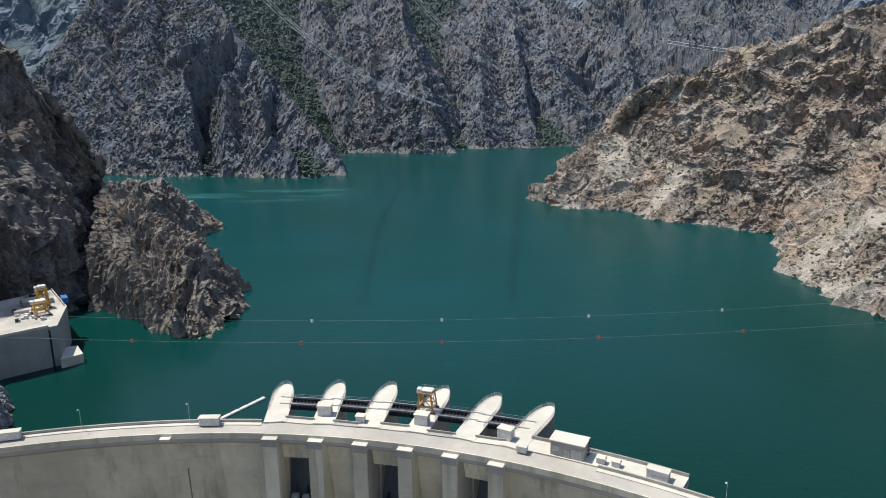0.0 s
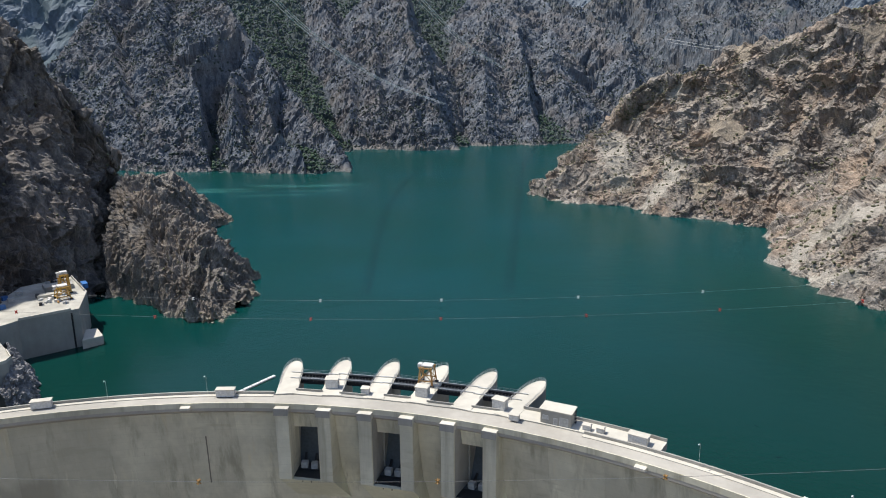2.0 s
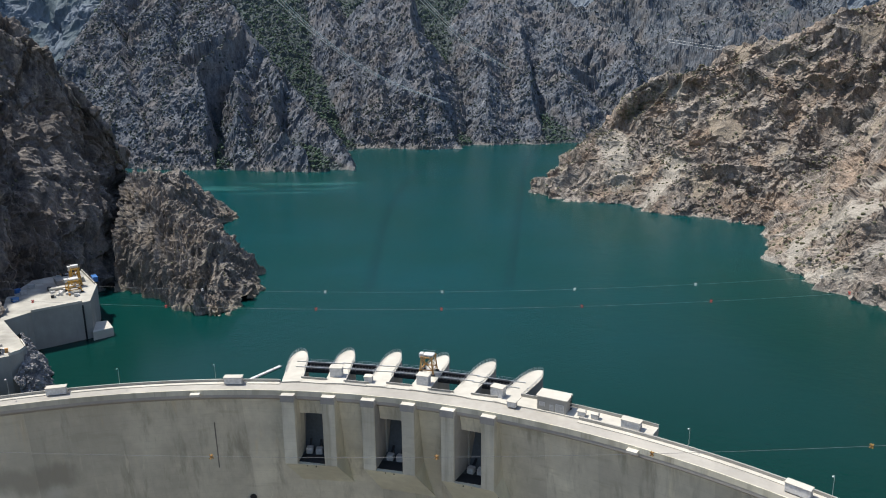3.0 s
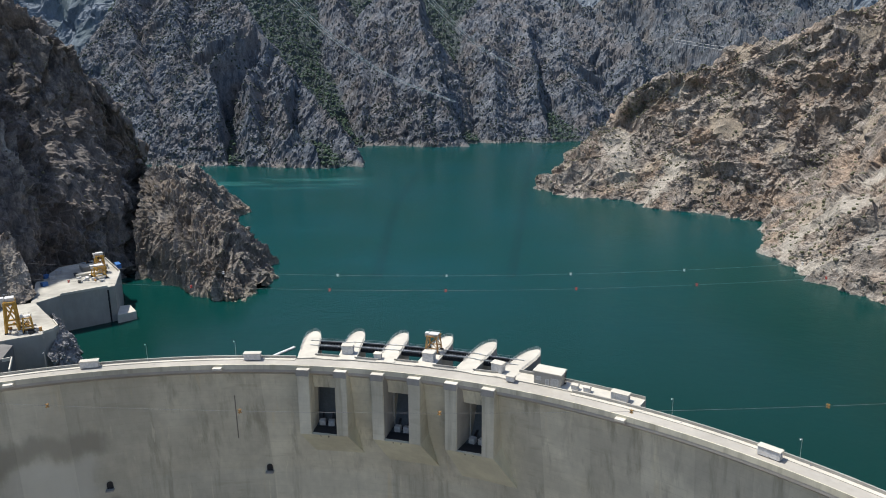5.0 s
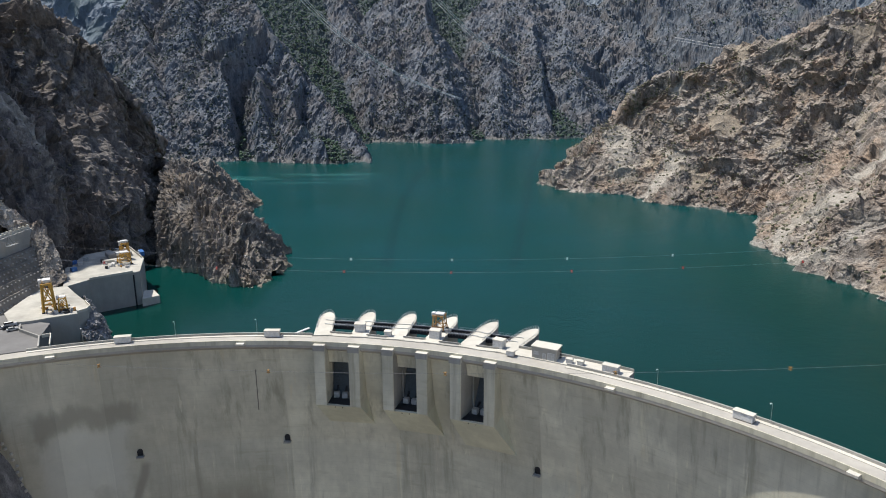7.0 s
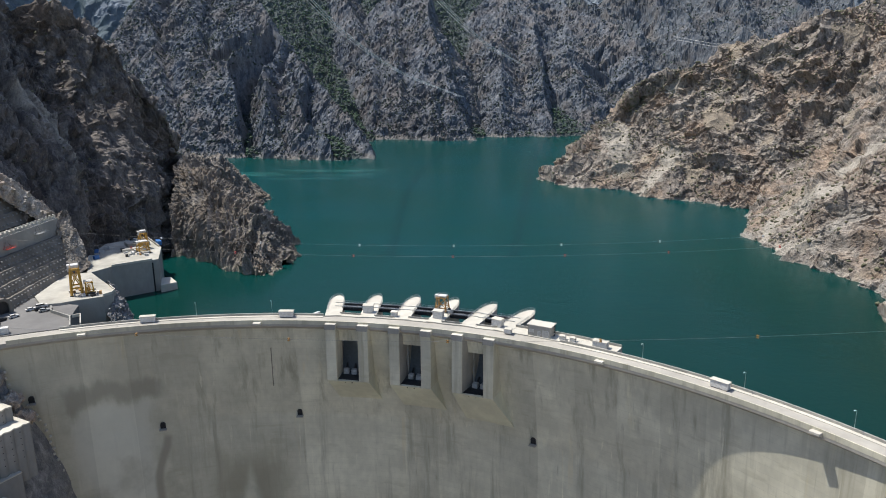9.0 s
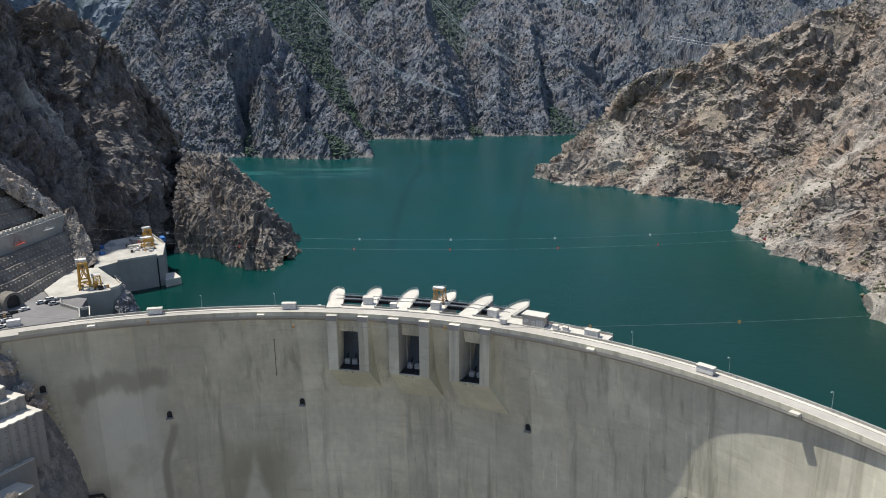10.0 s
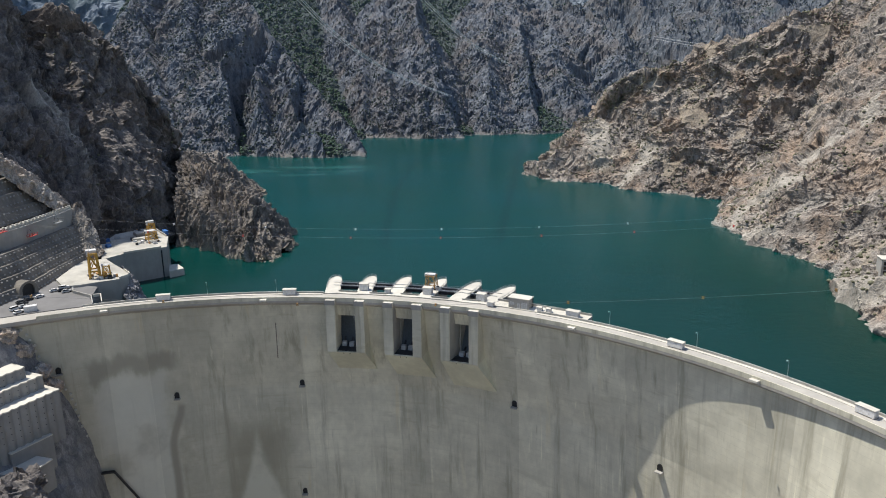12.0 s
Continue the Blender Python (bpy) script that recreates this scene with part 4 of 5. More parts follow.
# decks, service bridge and rails between the piers
for k in range(5):
    deep = 11.6 if k % 2 == 0 else 10.6
    bm = bmesh.new()
    low = [between(k, u, v, 0) for u, v in ((-0.03, 8.7), (1.03, 8.7), (1.03, deep), (-0.03, deep))]
    prism(bm, [(p.x, p.y) for p in low], 15.4, 16.96)
    part("deck", bm, M_WHITE if k % 2 == 0 else M_CONCRETE, dam, "white concrete deck slab beside the road")
    bm = bmesh.new()
    beam(bm, between(k, 0, deep - 0.2, 17.3), between(k, 1, deep - 0.2, 17.3), 0.3, 0.8)
    part("kerb_wall", bm, M_CONCRETE, dam)
    bridge = new("service_bridge")
    bridge.parent = dam
    tagged(bridge, "dark steel girder bridge carrying crane rails between piers")
    for v in (20.6, 25.4):
        bm = bmesh.new()
        beam(bm, between(k, -0.04, v, 16.2), between(k, 1.04, v, 16.2), 0.9, 1.5)
        part("girder", bm, M_STEEL, bridge)
        bm = bmesh.new()
        beam(bm, between(k, -0.3, v, 17.25), between(k, 1.3, v, 17.25), 0.35, 0.25)
        part("crane_rail", bm, M_GALV, bridge, "pale steel crane rail")
    for u in np.linspace(0.06, 0.94, 9):
        bm = bmesh.new()
        beam(bm, between(k, u, 20.6, 16.3), between(k, u, 25.4, 16.3), 0.28, 0.5)
        part("cross_beam", bm, M_STEEL, bridge)
    for v in (19.9, 26.2):
        bm = bmesh.new()
        for z in (17.5, 18.0):
            beam(bm, between(k, 0, v, z), between(k, 1, v, z), 0.06)
        for u in np.linspace(0, 1, 9):
            beam(bm, between(k, u, v, 16.6), between(k, u, v, 18.0), 0.06)
        part("handrail", bm, M_GALV, bridge)
    bm = bmesh.new()
    low = [between(k, u, v, 0) for u, v in ((0, 22.0), (1, 22.0), (1, 23.2), (0, 23.2))]
    prism(bm, [(p.x, p.y) for p in low], 16.62, 16.72)
    part("grating", bm, M_STEEL, bridge)

# slab beside the last pier that carries the control house
bm = bmesh.new()
swept(bm, [(231.05, 14.5), (231.05, 17.0), (238.0, 17.0), (238.0, 14.5)], np.linspace(24.2, 34.9, 20))
part("platform", bm, M_WHITE, dam, "white concrete platform beside the road")
for t0, t1, r in ((24.3, 34.9, 237.7),):
    bm = bmesh.new()
    swept(bm, [(r, 16.9), (r, 18.0), (r + 0.3, 18.0), (r + 0.3, 16.9)], np.linspace(t0, t1, 16))
    part("platform_parapet", bm, M_CONCRETE, dam)

# outlets and inspection niches on the face
for theta in (-20.2, -2.45, 34.4, 53.4):
    bm = bmesh.new()
    swept(bm, [(220.3, 16.2), (220.3, 16.9), (222.19, 16.9), (222.19, 15.4)], np.linspace(theta - 0.4, theta + 0.4, 3))
    part("bracket", bm, M_WHITE, dam, "white concrete bracket under the parapet")
for theta, z in ((-25.7, -9.3), (-13.8, -31.8), (0.8, -30.2), (26.8, -29.6), (44.0, -36.0), (0.1, -93.0)):
    r = downstream(z, theta)
    m = Matrix.Translation(arc(theta, r, z)) @ pose(0, 0, 0, 0, 0, -theta)
    # the face has no recess: a dark panel stands for the niche's shade
    bm = bmesh.new()
    arch = [(-1.1, -1.6), (1.1, -1.6)] + [(1.1 * math.cos(a), 0.4 + 1.1 * math.sin(a)) for a in np.linspace(0, math.pi, 8)]
    low = [bm.verts.new(m @ Vector((x, -0.5 + 0.19 * (-y), y))) for x, y in arch]
    high = [bm.verts.new(m @ Vector((x, 0.8, y))) for x, y in arch]
    bm.faces.new(low)
    bm.faces.new(high[::-1])
    for n in range(len(arch)):
        bm.faces.new((low[n], low[(n + 1) % len(arch)], high[(n + 1) % len(arch)], high[n]))
    part("niche_door", bm, M_STEEL, dam, "dark arched panel standing for the shade of an inspection opening")
    bm = bmesh.new()
    box(bm, -1.5, 1.5, -1.9, 1.2, -2.1, -1.65, m)
    part("ledge", bm, M_CONCRETE, dam, "small concrete landing")
# a long pour joint left open on the face
bm = bmesh.new()
for z0, z1 in ((3.5, -3), (-3, -9), (-9, -16)):
    beam(bm, arc(-1.5 - (3.5 - z0) * 0.012, downstream(z0, -1.5) - 0.02, z0), arc(-1.5 - (3.5 - z1) * 0.012, downstream(z1, -1.5) - 0.02, z1), 0.4, 0.25)
part("open_joint", bm, M_SHOTCRETE, dam, "dark open joint in the concrete")


# ---- things on the crest ----
def kiosk(m, lx=6.0, ly=2.3, h=2.4, label="pale box-shaped shaft cover on the crest", group="crest shaft covers"):
    ob = thing("shaft_cover", label, "shaft cover", group, m=m)
    bm = bmesh.new()
    box(bm, -lx / 2, lx / 2, -ly / 2, ly / 2, 0, h)
    part("body", bevel(bm, 0.08), M_PAINT, ob)
    bm = bmesh.new()
    box(bm, -lx / 2 - 0.2, lx / 2 + 0.2, -ly / 2 - 0.2, ly / 2 + 0.2, h, h + 0.2)
    part("roof", bevel(bm, 0.06), M_WHITE, ob, "white overhanging roof slab")
    bm = bmesh.new()
    box(bm, lx / 2, lx / 2 + 0.06, -0.5, 0.5, 0.02, 2.05)
    part("door", bm, M_GREY, ob, "grey metal door")
    bm = bmesh.new()
    box(bm, lx / 2 + 0.06, lx / 2 + 0.12, 0.3, 0.36, 1.0, 1.15)
    part("handle", bm, M_STEEL, ob.children[-1])
    return ob


for theta, r in ((-14.05, 230.2), (0.28, 230.2), (44.9, 228.4), (61.9, 228.6)):
    kiosk(on_crest(theta, r - 0.9, 16.85))
kiosk(on_crest(33.25, 233.4, 17.0), 5.6, 2.6, 2.5)
for k, u, v in ((1, -0.4, 15.2), (2, -3.4, 12.0), (3, 0.1, 14.6), (5, -3.6, 13.0)):
    ob = kiosk(pier_frame(k, 17.1) @ pose(u, v, 0), 4.2 if k != 2 else 2.6, 3.0 if k != 2 else 2.2, 3.2 if k != 2 else 2.0,
               "pale metal equipment cabin on the spillway deck", "spillway cabins")
    ob.name = "equipment_cabin"
for theta, r, s in ((24.2, 229.9, 2.4), (29.5, 233.4, 2.0), (30.5, 233.6, 1.9)):
    ob = kiosk(on_crest(theta, r, 17.0), s * 1.2, s * 0.8, s * 0.75, "small grey electrical cabinet beside the control house", "electrical cabinets")
    ob.name = "electrical_cabinet"

house = thing("control_house", "pale rendered control house with a flat overhanging roof", "building", m=on_crest(27.25, 234.2, 17.0))
bm = bmesh.new()
box(bm, -4.7, 4.7, -2.6, 2.6, 0, 4.3)
part("wall", bevel(bm, 0.05), M_CONCRETE, house)
bm = bmesh.new()
box(bm, -5.1, 5.1, -3.0, 3.0, 4.3, 4.65)
part("roof", bevel(bm, 0.05), M_WHITE, house, "white flat roof slab")
for x, w, h, z in ((-3.1, 1.6, 1.3, 1.3), (0.0, 0.95, 2.2, 0.02), (2.6, 2.4, 2.7, 0.02)):
    bm = bmesh.new()
    box(bm, x - w / 2, x + w / 2, -2.68, -2.61, z, z + h)
    ob = part("window" if z > 1 else "door", bm, M_GREY, house, "grey louvred opening" if z > 1 else "grey steel door")
    bm = bmesh.new()
    for s in (-1, 1):
        box(bm, x + s * (w / 2 + 0.06) - 0.05, x + s * (w / 2 + 0.06) + 0.05, -2.74, -2.62, z, z + h)
    box(bm, x - w / 2, x + w / 2, -2.74, -2.685, z + h, z + h + 0.1)
    part("frame", bm, M_PAINT, ob)
bm = bmesh.new()
for z in (0.3, 1.5, 2.7, 3.9):
    box(bm, 4.78, 5.3, 0.6, 1.6, z, z + 0.05)
for y in (0.6, 1.6):
    box(bm, 5.2, 5.28, y - 0.04, y + 0.04, 0, 5.4)
part("ladder", bm, M_STEEL, house, "dark steel ladder")


def gantry(name, label, m, w, d, h, material, cab=1.0, group=""):
    """A portal crane: four splayed legs on bogies, a top frame, a hoist house and a cab."""
    ob = thing(name, label, "crane", group, m=m)
    for sx in (-1, 1):
        for sy in (-1, 1):
            bm = bmesh.new()
            beam(bm, (sx * w / 2, sy * d / 2, 0.5), (sx * w * 0.36, sy * d * 0.42, h), 0.065 * h)
            leg = part("leg", bm, material, ob)
            bm = bmesh.new()
            box(bm, sx * w / 2 - 0.7, sx * w / 2 + 0.7, sy * d / 2 - 0.3, sy * d / 2 + 0.3, 0, 0.6)
            part("bogie", bevel(bm, 0.1), M_STEEL, leg, "dark wheel bogie")
    for sy in (-1, 1):
        bm = bmesh.new()
        beam(bm, (-w * 0.48, sy * d * 0.42, h), (w * 0.48, sy * d * 0.42, h), 0.05 * h, 0.07 * h)
        part("top_girder", bm, material, ob)
        bm = bmesh.new()
        beam(bm, (-w * 0.46, sy * d * 0.48, h * 0.3), (w * 0.46, sy * d * 0.48, h * 0.3), 0.05 * h)
        beam(bm, (-w * 0.46, sy * d * 0.48, h * 0.3), (w * 0.38, sy * d * 0.43, h * 0.95), 0.035 * h)
        beam(bm, (w * 0.46, sy * d * 0.48, h * 0.3), (-w * 0.38, sy * d * 0.43, h * 0.95), 0.035 * h)
        part("brace", bm, material, ob)
    for sx in (-1, 1):
        bm = bmesh.new()
        beam(bm, (sx * w * 0.38, -d * 0.42, h), (sx * w * 0.38, d * 0.42, h), 0.05 * h, 0.07 * h)
        part("end_girder", bm, material, ob)
        bm = bmesh.new()
        beam(bm, (sx * w * 0.46, -d * 0.48, h * 0.28), (sx * w * 0.46, d * 0.48, h * 0.28), 0.05 * h)
        beam(bm, (sx * w * 0.46, -d * 0.48, h * 0.28), (sx * w * 0.38, d * 0.42, h * 0.95), 0.03 * h)
        part("side_brace", bm, material, ob)
    bm = bmesh.new()
    box(bm, -w * 0.3, w * 0.42, -d * 0.3, d * 0.3, h * 1.05, h * (1.05 + 0.2 * cab))
    part("hoist_house", bevel(bm, 0.12), M_PAINT, ob, "white hoist house on top")
    bm = bmesh.new()
    box(bm, -w * 0.62, -w * 0.34, -d * 0.2, d * 0.2, h * 0.9, h * 1.16)
    cab_ob = part("cab", bevel(bm, 0.1), M_PAINT, ob, "white operator cab")
    bm = bmesh.new()
    box(bm, -w * 0.64, -w * 0.625, -d * 0.15, d * 0.15, h * 0.98, h * 1.1)
    part("cab_window", bm, M_GLASS, cab_ob)
    for s in (-1, 1):
        bm = bmesh.new()
        beam(bm, (-w * 0.5, s * d * 0.5, h * 1.18), (w * 0.5, s * d * 0.5, h * 1.18), 0.06)
        for x in np.linspace(-0.5, 0.5, 5):
            beam(bm, (w * x, s * d * 0.5, h), (w * x, s * d * 0.5, h * 1.18), 0.06)
        part("guard_rail", bm, M_GALV, ob)
    return ob


gantry("gantry_crane", "ochre steel gantry crane with a white cab on the spillway rails", pier_frame(3, 17.35) @ pose(-1.0, 23.0, 0, 0, 0, 0), 5.0, 4.8, 6.2, M_BROWN, 0.5)


def lamp(theta, r=230.2):
    ob = thing("street_lamp", "slim galvanised street lamp on the crest parapet", "street lamp", "crest lamps", m=on_crest(theta, r, 17.0))
    bm = bmesh.new()
    bmesh.ops.create_cone(bm, cap_ends=True, segments=8, radius1=0.08, radius2=0.05, depth=6.6, matrix=Matrix.Translation((0, 0, 3.3)))
    part("pole", bm, M_GALV, ob)
    bm = bmesh.new()
    beam(bm, (0, 0, 6.55), (0, -1.0, 6.9), 0.09)
    part("arm", bm, M_GALV, ob)
    bm = bmesh.new()
    box(bm, -0.16, 0.16, -1.7, -0.9, 6.85, 7.0)
    part("head", bevel(bm, 0.04), M_PAINT, ob, "white lamp head")


for theta in (-17.6, -9.2, -1.3, 37.6, 46.6, 55.0, 64.0):
    lamp(theta)

# floating boom upstream of the spillway
boom = thing("floating_boom", "white floating boom lying on the water by the spillway", "boom")
a, b = Vector((-80.5, 141, 0.25)), Vector((-66.4, 161, 0.25))
for k in range(6):
    bm = bmesh.new()
    p, q = a.lerp(b, k / 6 + 0.006), a.lerp(b, (k + 1) / 6 - 0.006)
    beam(bm, p, q, 1.5, 0.8)
    part("float_section", bevel(bm, 0.15), M_PAINT, boom)


# ---- left bank ----
def slab(name, outline, z0, z1, material, label, category="", kind="structure"):
    bm = bmesh.new()
    prism(bm, outline, z0, z1)
    ob = part(name, bm, material, None, label)
    return tagged(ob, label, category or name.replace("_", " "), kind=kind)


def wall_line(name, points, z0, z1, thick, material, parent, label=""):
    for a, b in zip(points, points[1:]):
        bm = bmesh.new()
        beam(bm, (*a, (z0 + z1) / 2), (*b, (z0 + z1) / 2), thick, z1 - z0)
        part(name, bm, material, parent, label)


YARD = [tuple(arc(t, 231.2)[:2]) for t in (-35, -32, -29, -26, -23, -21.4)] + [(-162, 104), (-164, 112), (-167, 122), (-175, 124), (-183, 123), (-192, 133), (-202, 122), (-212, 60), (-214, 40)]
slab("yard", YARD, 2, 16.93, M_ASPHALT, "grey asphalt yard at the end of the dam crest", "yard")
deck = thing("abutment_deck", "white concrete deck and quay wall beside the dam", "platform", kind="structure")
DECK = [(-157.8, 135.5), (-160, 131), (-169.4, 125.4), (-175.5, 121.2), (-182.5, 119.2), (-192, 131), (-197, 166), (-186, 171), (-175.5, 159), (-164.5, 147), (-158.6, 140)]
bm = bmesh.new()
prism(bm, DECK, -14, 17.8)
part("quay_wall", bm, M_CONCRETE, deck, "grey concrete quay wall")
bm = bmesh.new()
prism(bm, DECK, 17.8, 18.1)
part("deck_slab", bm, M_DECK, deck, "pale stained deck slab")
wall_line("parapet", [(-164.5, 146.5), (-158.8, 139.6), (-158.2, 135.4), (-160.3, 131.4)], 18.1, 19.1, 0.35, M_WHITE, deck)
wall_line("ramp_wall", [tuple(arc(-21.5, 230.8)[:2]), (-161.4, 104.3), (-173.8, 112), (-177, 117.9)], 16.9, 18.3, 0.5, M_CONCRETE, deck)
wall_line("ramp_wall", [tuple(arc(-20.6, 232.2)[:2]), (-158.5, 107.5), (-161, 105.5)], 16.9, 18.2, 0.4, M_WHITE, deck)

intake = thing("intake_block", "large pale concrete power intake block standing in the water", "intake", kind="structure")
FL, FR, BR, BK, BL = (-180.5, 182), (-161.8, 197.4), (-171.3, 224.5), (-191.5, 251), (-208, 232)
INTAKE = [FL, FR, BR, BK, BL, (-204, 203), (-187, 169)]
bm = bmesh.new()
prism(bm, INTAKE, -40, 17.6)
part("body", bm, M_CONCRETE, intake, "grey concrete intake wall")
bm = bmesh.new()
prism(bm, INTAKE, 17.6, 18.0)
part("top_slab", bm, M_DECK, intake, "pale stained top slab")
bm = bmesh.new()
prism(bm, [(-165.6, 207.5), (-160.9, 209.5), (-153.6, 199.6), (-160.3, 193.2)], -12, 4.2)
part("lower_step", bevel(bm, 0.2), M_WHITE, intake, "white lower step at the water")
a, b = Vector((*FL, 0)), Vector((*FR, 0))
side = (b - a).normalized()
out = Vector((side.y, -side.x, 0))
# the slot isn't cut: a dark strip on the wall stands for its shade
bm = bmesh.new()
p = a.lerp(b, 0.86) + out * 0.05
beam(bm, p + Vector((0, 0, -3)), p + Vector((0, 0, 16.6)), 0.9, 0.3)
part("gate_slot", bm, M_STEEL, intake, "dark strip standing for the shade in a vertical gate slot")
wall_line("edge_beam", [FL, (FL[0] * 0.14 + FR[0] * 0.86, FL[1] * 0.14 + FR[1] * 0.86)], 17.9, 19.0, 0.9, M_WHITE, intake)
wall_line("edge_beam", [(-172.4, 224.3), (-191, 249)], 18.0, 19.2, 0.4, M_CONCRETE, intake)
bm = bmesh.new()
prism(bm, [(-190, 222), (-180, 229.5), (-184, 236), (-195, 228.5)], 18.0, 20.4)
part("gate_housing", bevel(bm, 0.15), M_CONCRETE, intake, "raised concrete gate housing")
bm = bmesh.new()
prism(bm, [(-188.5, 212), (-178, 219.5), (-180, 222.5), (-190.5, 215)], 18.0, 19.4)
part("gate_housing", bevel(bm, 0.15), M_WHITE, intake)
for x, y in ((-187, 226.5), (-184.5, 228.3)):
    bm = bmesh.new()
    box(bm, -1.4, 1.4, -0.7, 0.7, 20.41, 20.5, Matrix.Translation((x, y, 0)) @ pose(0, 0, 0, 0, 0, 36))
    part("hatch", bm, M_STEEL, intake, "dark hatch")

gantry("gantry_crane", "yellow steel gantry crane with a white hoist house on the deck", Matrix.Translation((-174.0, 134.5, 18.1)) @ pose(0, 0, 0, 0, 0, 30), 4.6, 6.5, 12.5, M_YELLOW, 0.5)
gantry("gantry_crane", "low yellow steel lifting frame on the deck", Matrix.Translation((-167.6, 134.0, 18.1)) @ pose(0, 0, 0, 0, 0, 30), 3.6, 4.2, 6.2, M_YELLOW, 0.3)
gantry("gantry_crane", "ochre steel gantry crane on the intake block", Matrix.Translation((-176.5, 212, 18.0)) @ pose(0, 0, 0, 0, 0, 38), 6.0, 6.5, 6.0, M_YELLOW, 0.5)
gantry("gantry_crane", "tall ochre hoist frame on the intake block", Matrix.Translation((-180.5, 222, 18.0)) @ pose(0, 0, 0, 0, 0, 38), 4.6, 4.6, 9.0, M_YELLOW, 0.7)


def crate(name, m, lx, ly, h, material, label, category, group=""):
    ob = thing(name, label, category, group, m=m)
    bm = bmesh.new()
    box(bm, -lx / 2, lx / 2, -ly / 2, ly / 2, 0, h)
    part("body", bevel(bm, 0.06), material, ob)
    bm = bmesh.new()
    box(bm, -lx / 2 - 0.03, lx / 2 + 0.03, -ly / 2 - 0.03, ly / 2 + 0.03, h, h + 0.08)
    part("lid", bm, material, ob)
    if lx > 3:
        for x in np.linspace(-lx / 2 + 0.3, lx / 2 - 0.3, 7):
            bm = bmesh.new()
            box(bm, x - 0.06, x + 0.06, -ly / 2 - 0.05, -ly / 2, 0.15, h - 0.15)
            part("rib", bm, material, ob)
    return ob


crate("container", Matrix.Translation((-175.5, 231, 18)) @ pose(0, 0, 0, 0, 0, 125), 6.1, 2.4, 2.4, M_BLUE, "blue steel container on the intake block", "container")
for x, y, a in ((-201, 219, 20), (-203.5, 211, 70), (-198.5, 208, 40), (-196.5, 197.5, 60)):
    crate("container", Matrix.Translation((x, y, 18)) @ pose(0, 0, 0, 0, 0, a), 2.8, 2.0, 1.8, M_BLUE if a in (70, 60) else M_GREY, "small blue or grey site container beside the cliff", "container", "site containers")
rng = random.Random(4)
for k, (cx, cy, z, spread) in enumerate([(-173, 139, 18.1, 6), (-166, 133, 18.1, 4), (-185, 212, 18, 6), (-176, 206, 18, 6), (-195, 238, 18, 6)]):
    for n in range(9):
        x, y = cx + rng.uniform(-spread, spread), cy + rng.uniform(-spread, spread) * 0.6
        ob = crate("site_crate", Matrix.Translation((x, y, z)) @ pose(0, 0, 0, 0, 0, rng.uniform(0, 180)), rng.uniform(0.9, 2.4), rng.uniform(0.7, 1.4), rng.uniform(0.6, 1.6),
                   rng.choice([M_GREY, M_STEEL, M_BROWN, M_PAINT]), "site crate or machine part lying on the deck", "crate", "site crates")


def car(m, paint, label, van=False):
    ob = thing("car", label, "car", "parked cars", m=m)
    lx, h = (4.9, 1.15) if van else (4.4, 0.8)
    bm = bmesh.new()
    prism(bm, [(-lx / 2, -0.88), (lx / 2 - 0.2, -0.88), (lx / 2, -0.6), (lx / 2, 0.6), (lx / 2 - 0.2, 0.88), (-lx / 2, 0.88)], 0.28, 0.28 + h)
    part("body", bevel(bm, 0.12, 2), paint, ob)
    bm = bmesh.new()
    x0, x1, roof = (-lx / 2 + 0.05, lx / 2 - 1.1, 1.95) if van else (-lx / 2 + 0.5, lx / 2 - 1.2, 1.48)
    low = [(x0, -0.8), (x1, -0.8), (x1, 0.8), (x0, 0.8)]
    high = [(x0 + 0.25, -0.66), (x1 - 0.6, -0.66), (x1 - 0.6, 0.66), (x0 + 0.25, 0.66)]
    va = [bm.verts.new((x, y, 0.25 + h)) for x, y in low]
    vb = [bm.verts.new((x, y, roof)) for x, y in high]
    bm.faces.new(vb)
    for k in range(4):
        bm.faces.new((va[k], va[(k + 1) % 4], vb[(k + 1) % 4], vb[k]))
    part("windows", bm, M_GLASS, ob, "dark window glass")
    bm = bmesh.new()
    box(bm, x0 + 0.25, x1 - 0.6, -0.66, 0.66, roof, roof + 0.05)
    part("roof", bevel(bm, 0.02), paint, ob)
    for x in (-lx * 0.3, lx * 0.31):
        for y in (-0.84, 0.84):
            bm = bmesh.new()
            bmesh.ops.create_cone(bm, cap_ends=True, segments=12, radius1=0.33, radius2=0.33, depth=0.22, matrix=Matrix.Translation((x, y, 0.33)) @ pose(0, 0, 0, 90))
            part("wheel", bm, M_TYRE, ob, "black tyre")


PAINTS = [(M_PAINT, "white parked car on the yard"), (M_STEEL, "dark parked car on the yard"), (M_GALV, "silver parked car on the yard")]
for k, (x, y, a, van) in enumerate([(-186.2, 105.3, 60, 0), (-188.8, 101, 62, 0), (-185.5, 91.3, 65, 0), (-183.2, 83.6, 66, 0), (-187.5, 94.5, 65, 0), (-181.5, 118.3, 40, 1), (-184, 114.5, 45, 0), (-180.5, 115.2, 42, 0), (-177.5, 113.2, 40, 0), (-187, 87.5, 65, 1), (-190, 97.2, 65, 0)]):
    paint, label = PAINTS[(0, 1, 2, 0, 1, 0, 0, 1, 2, 0, 1)[k]]
    car(Matrix.Translation((x, y, 16.94)) @ pose(0, 0, 0, 0, 0, a), paint, label if not van else "white parked van on the yard", bool(van))
crate("site_office", Matrix.Translation((-179.3, 86.2, 16.94)) @ pose(0, 0, 0, 0, 0, 28), 5.0, 2.5, 2.5, M_PAINT, "white site office cabin on the yard", "cabin")

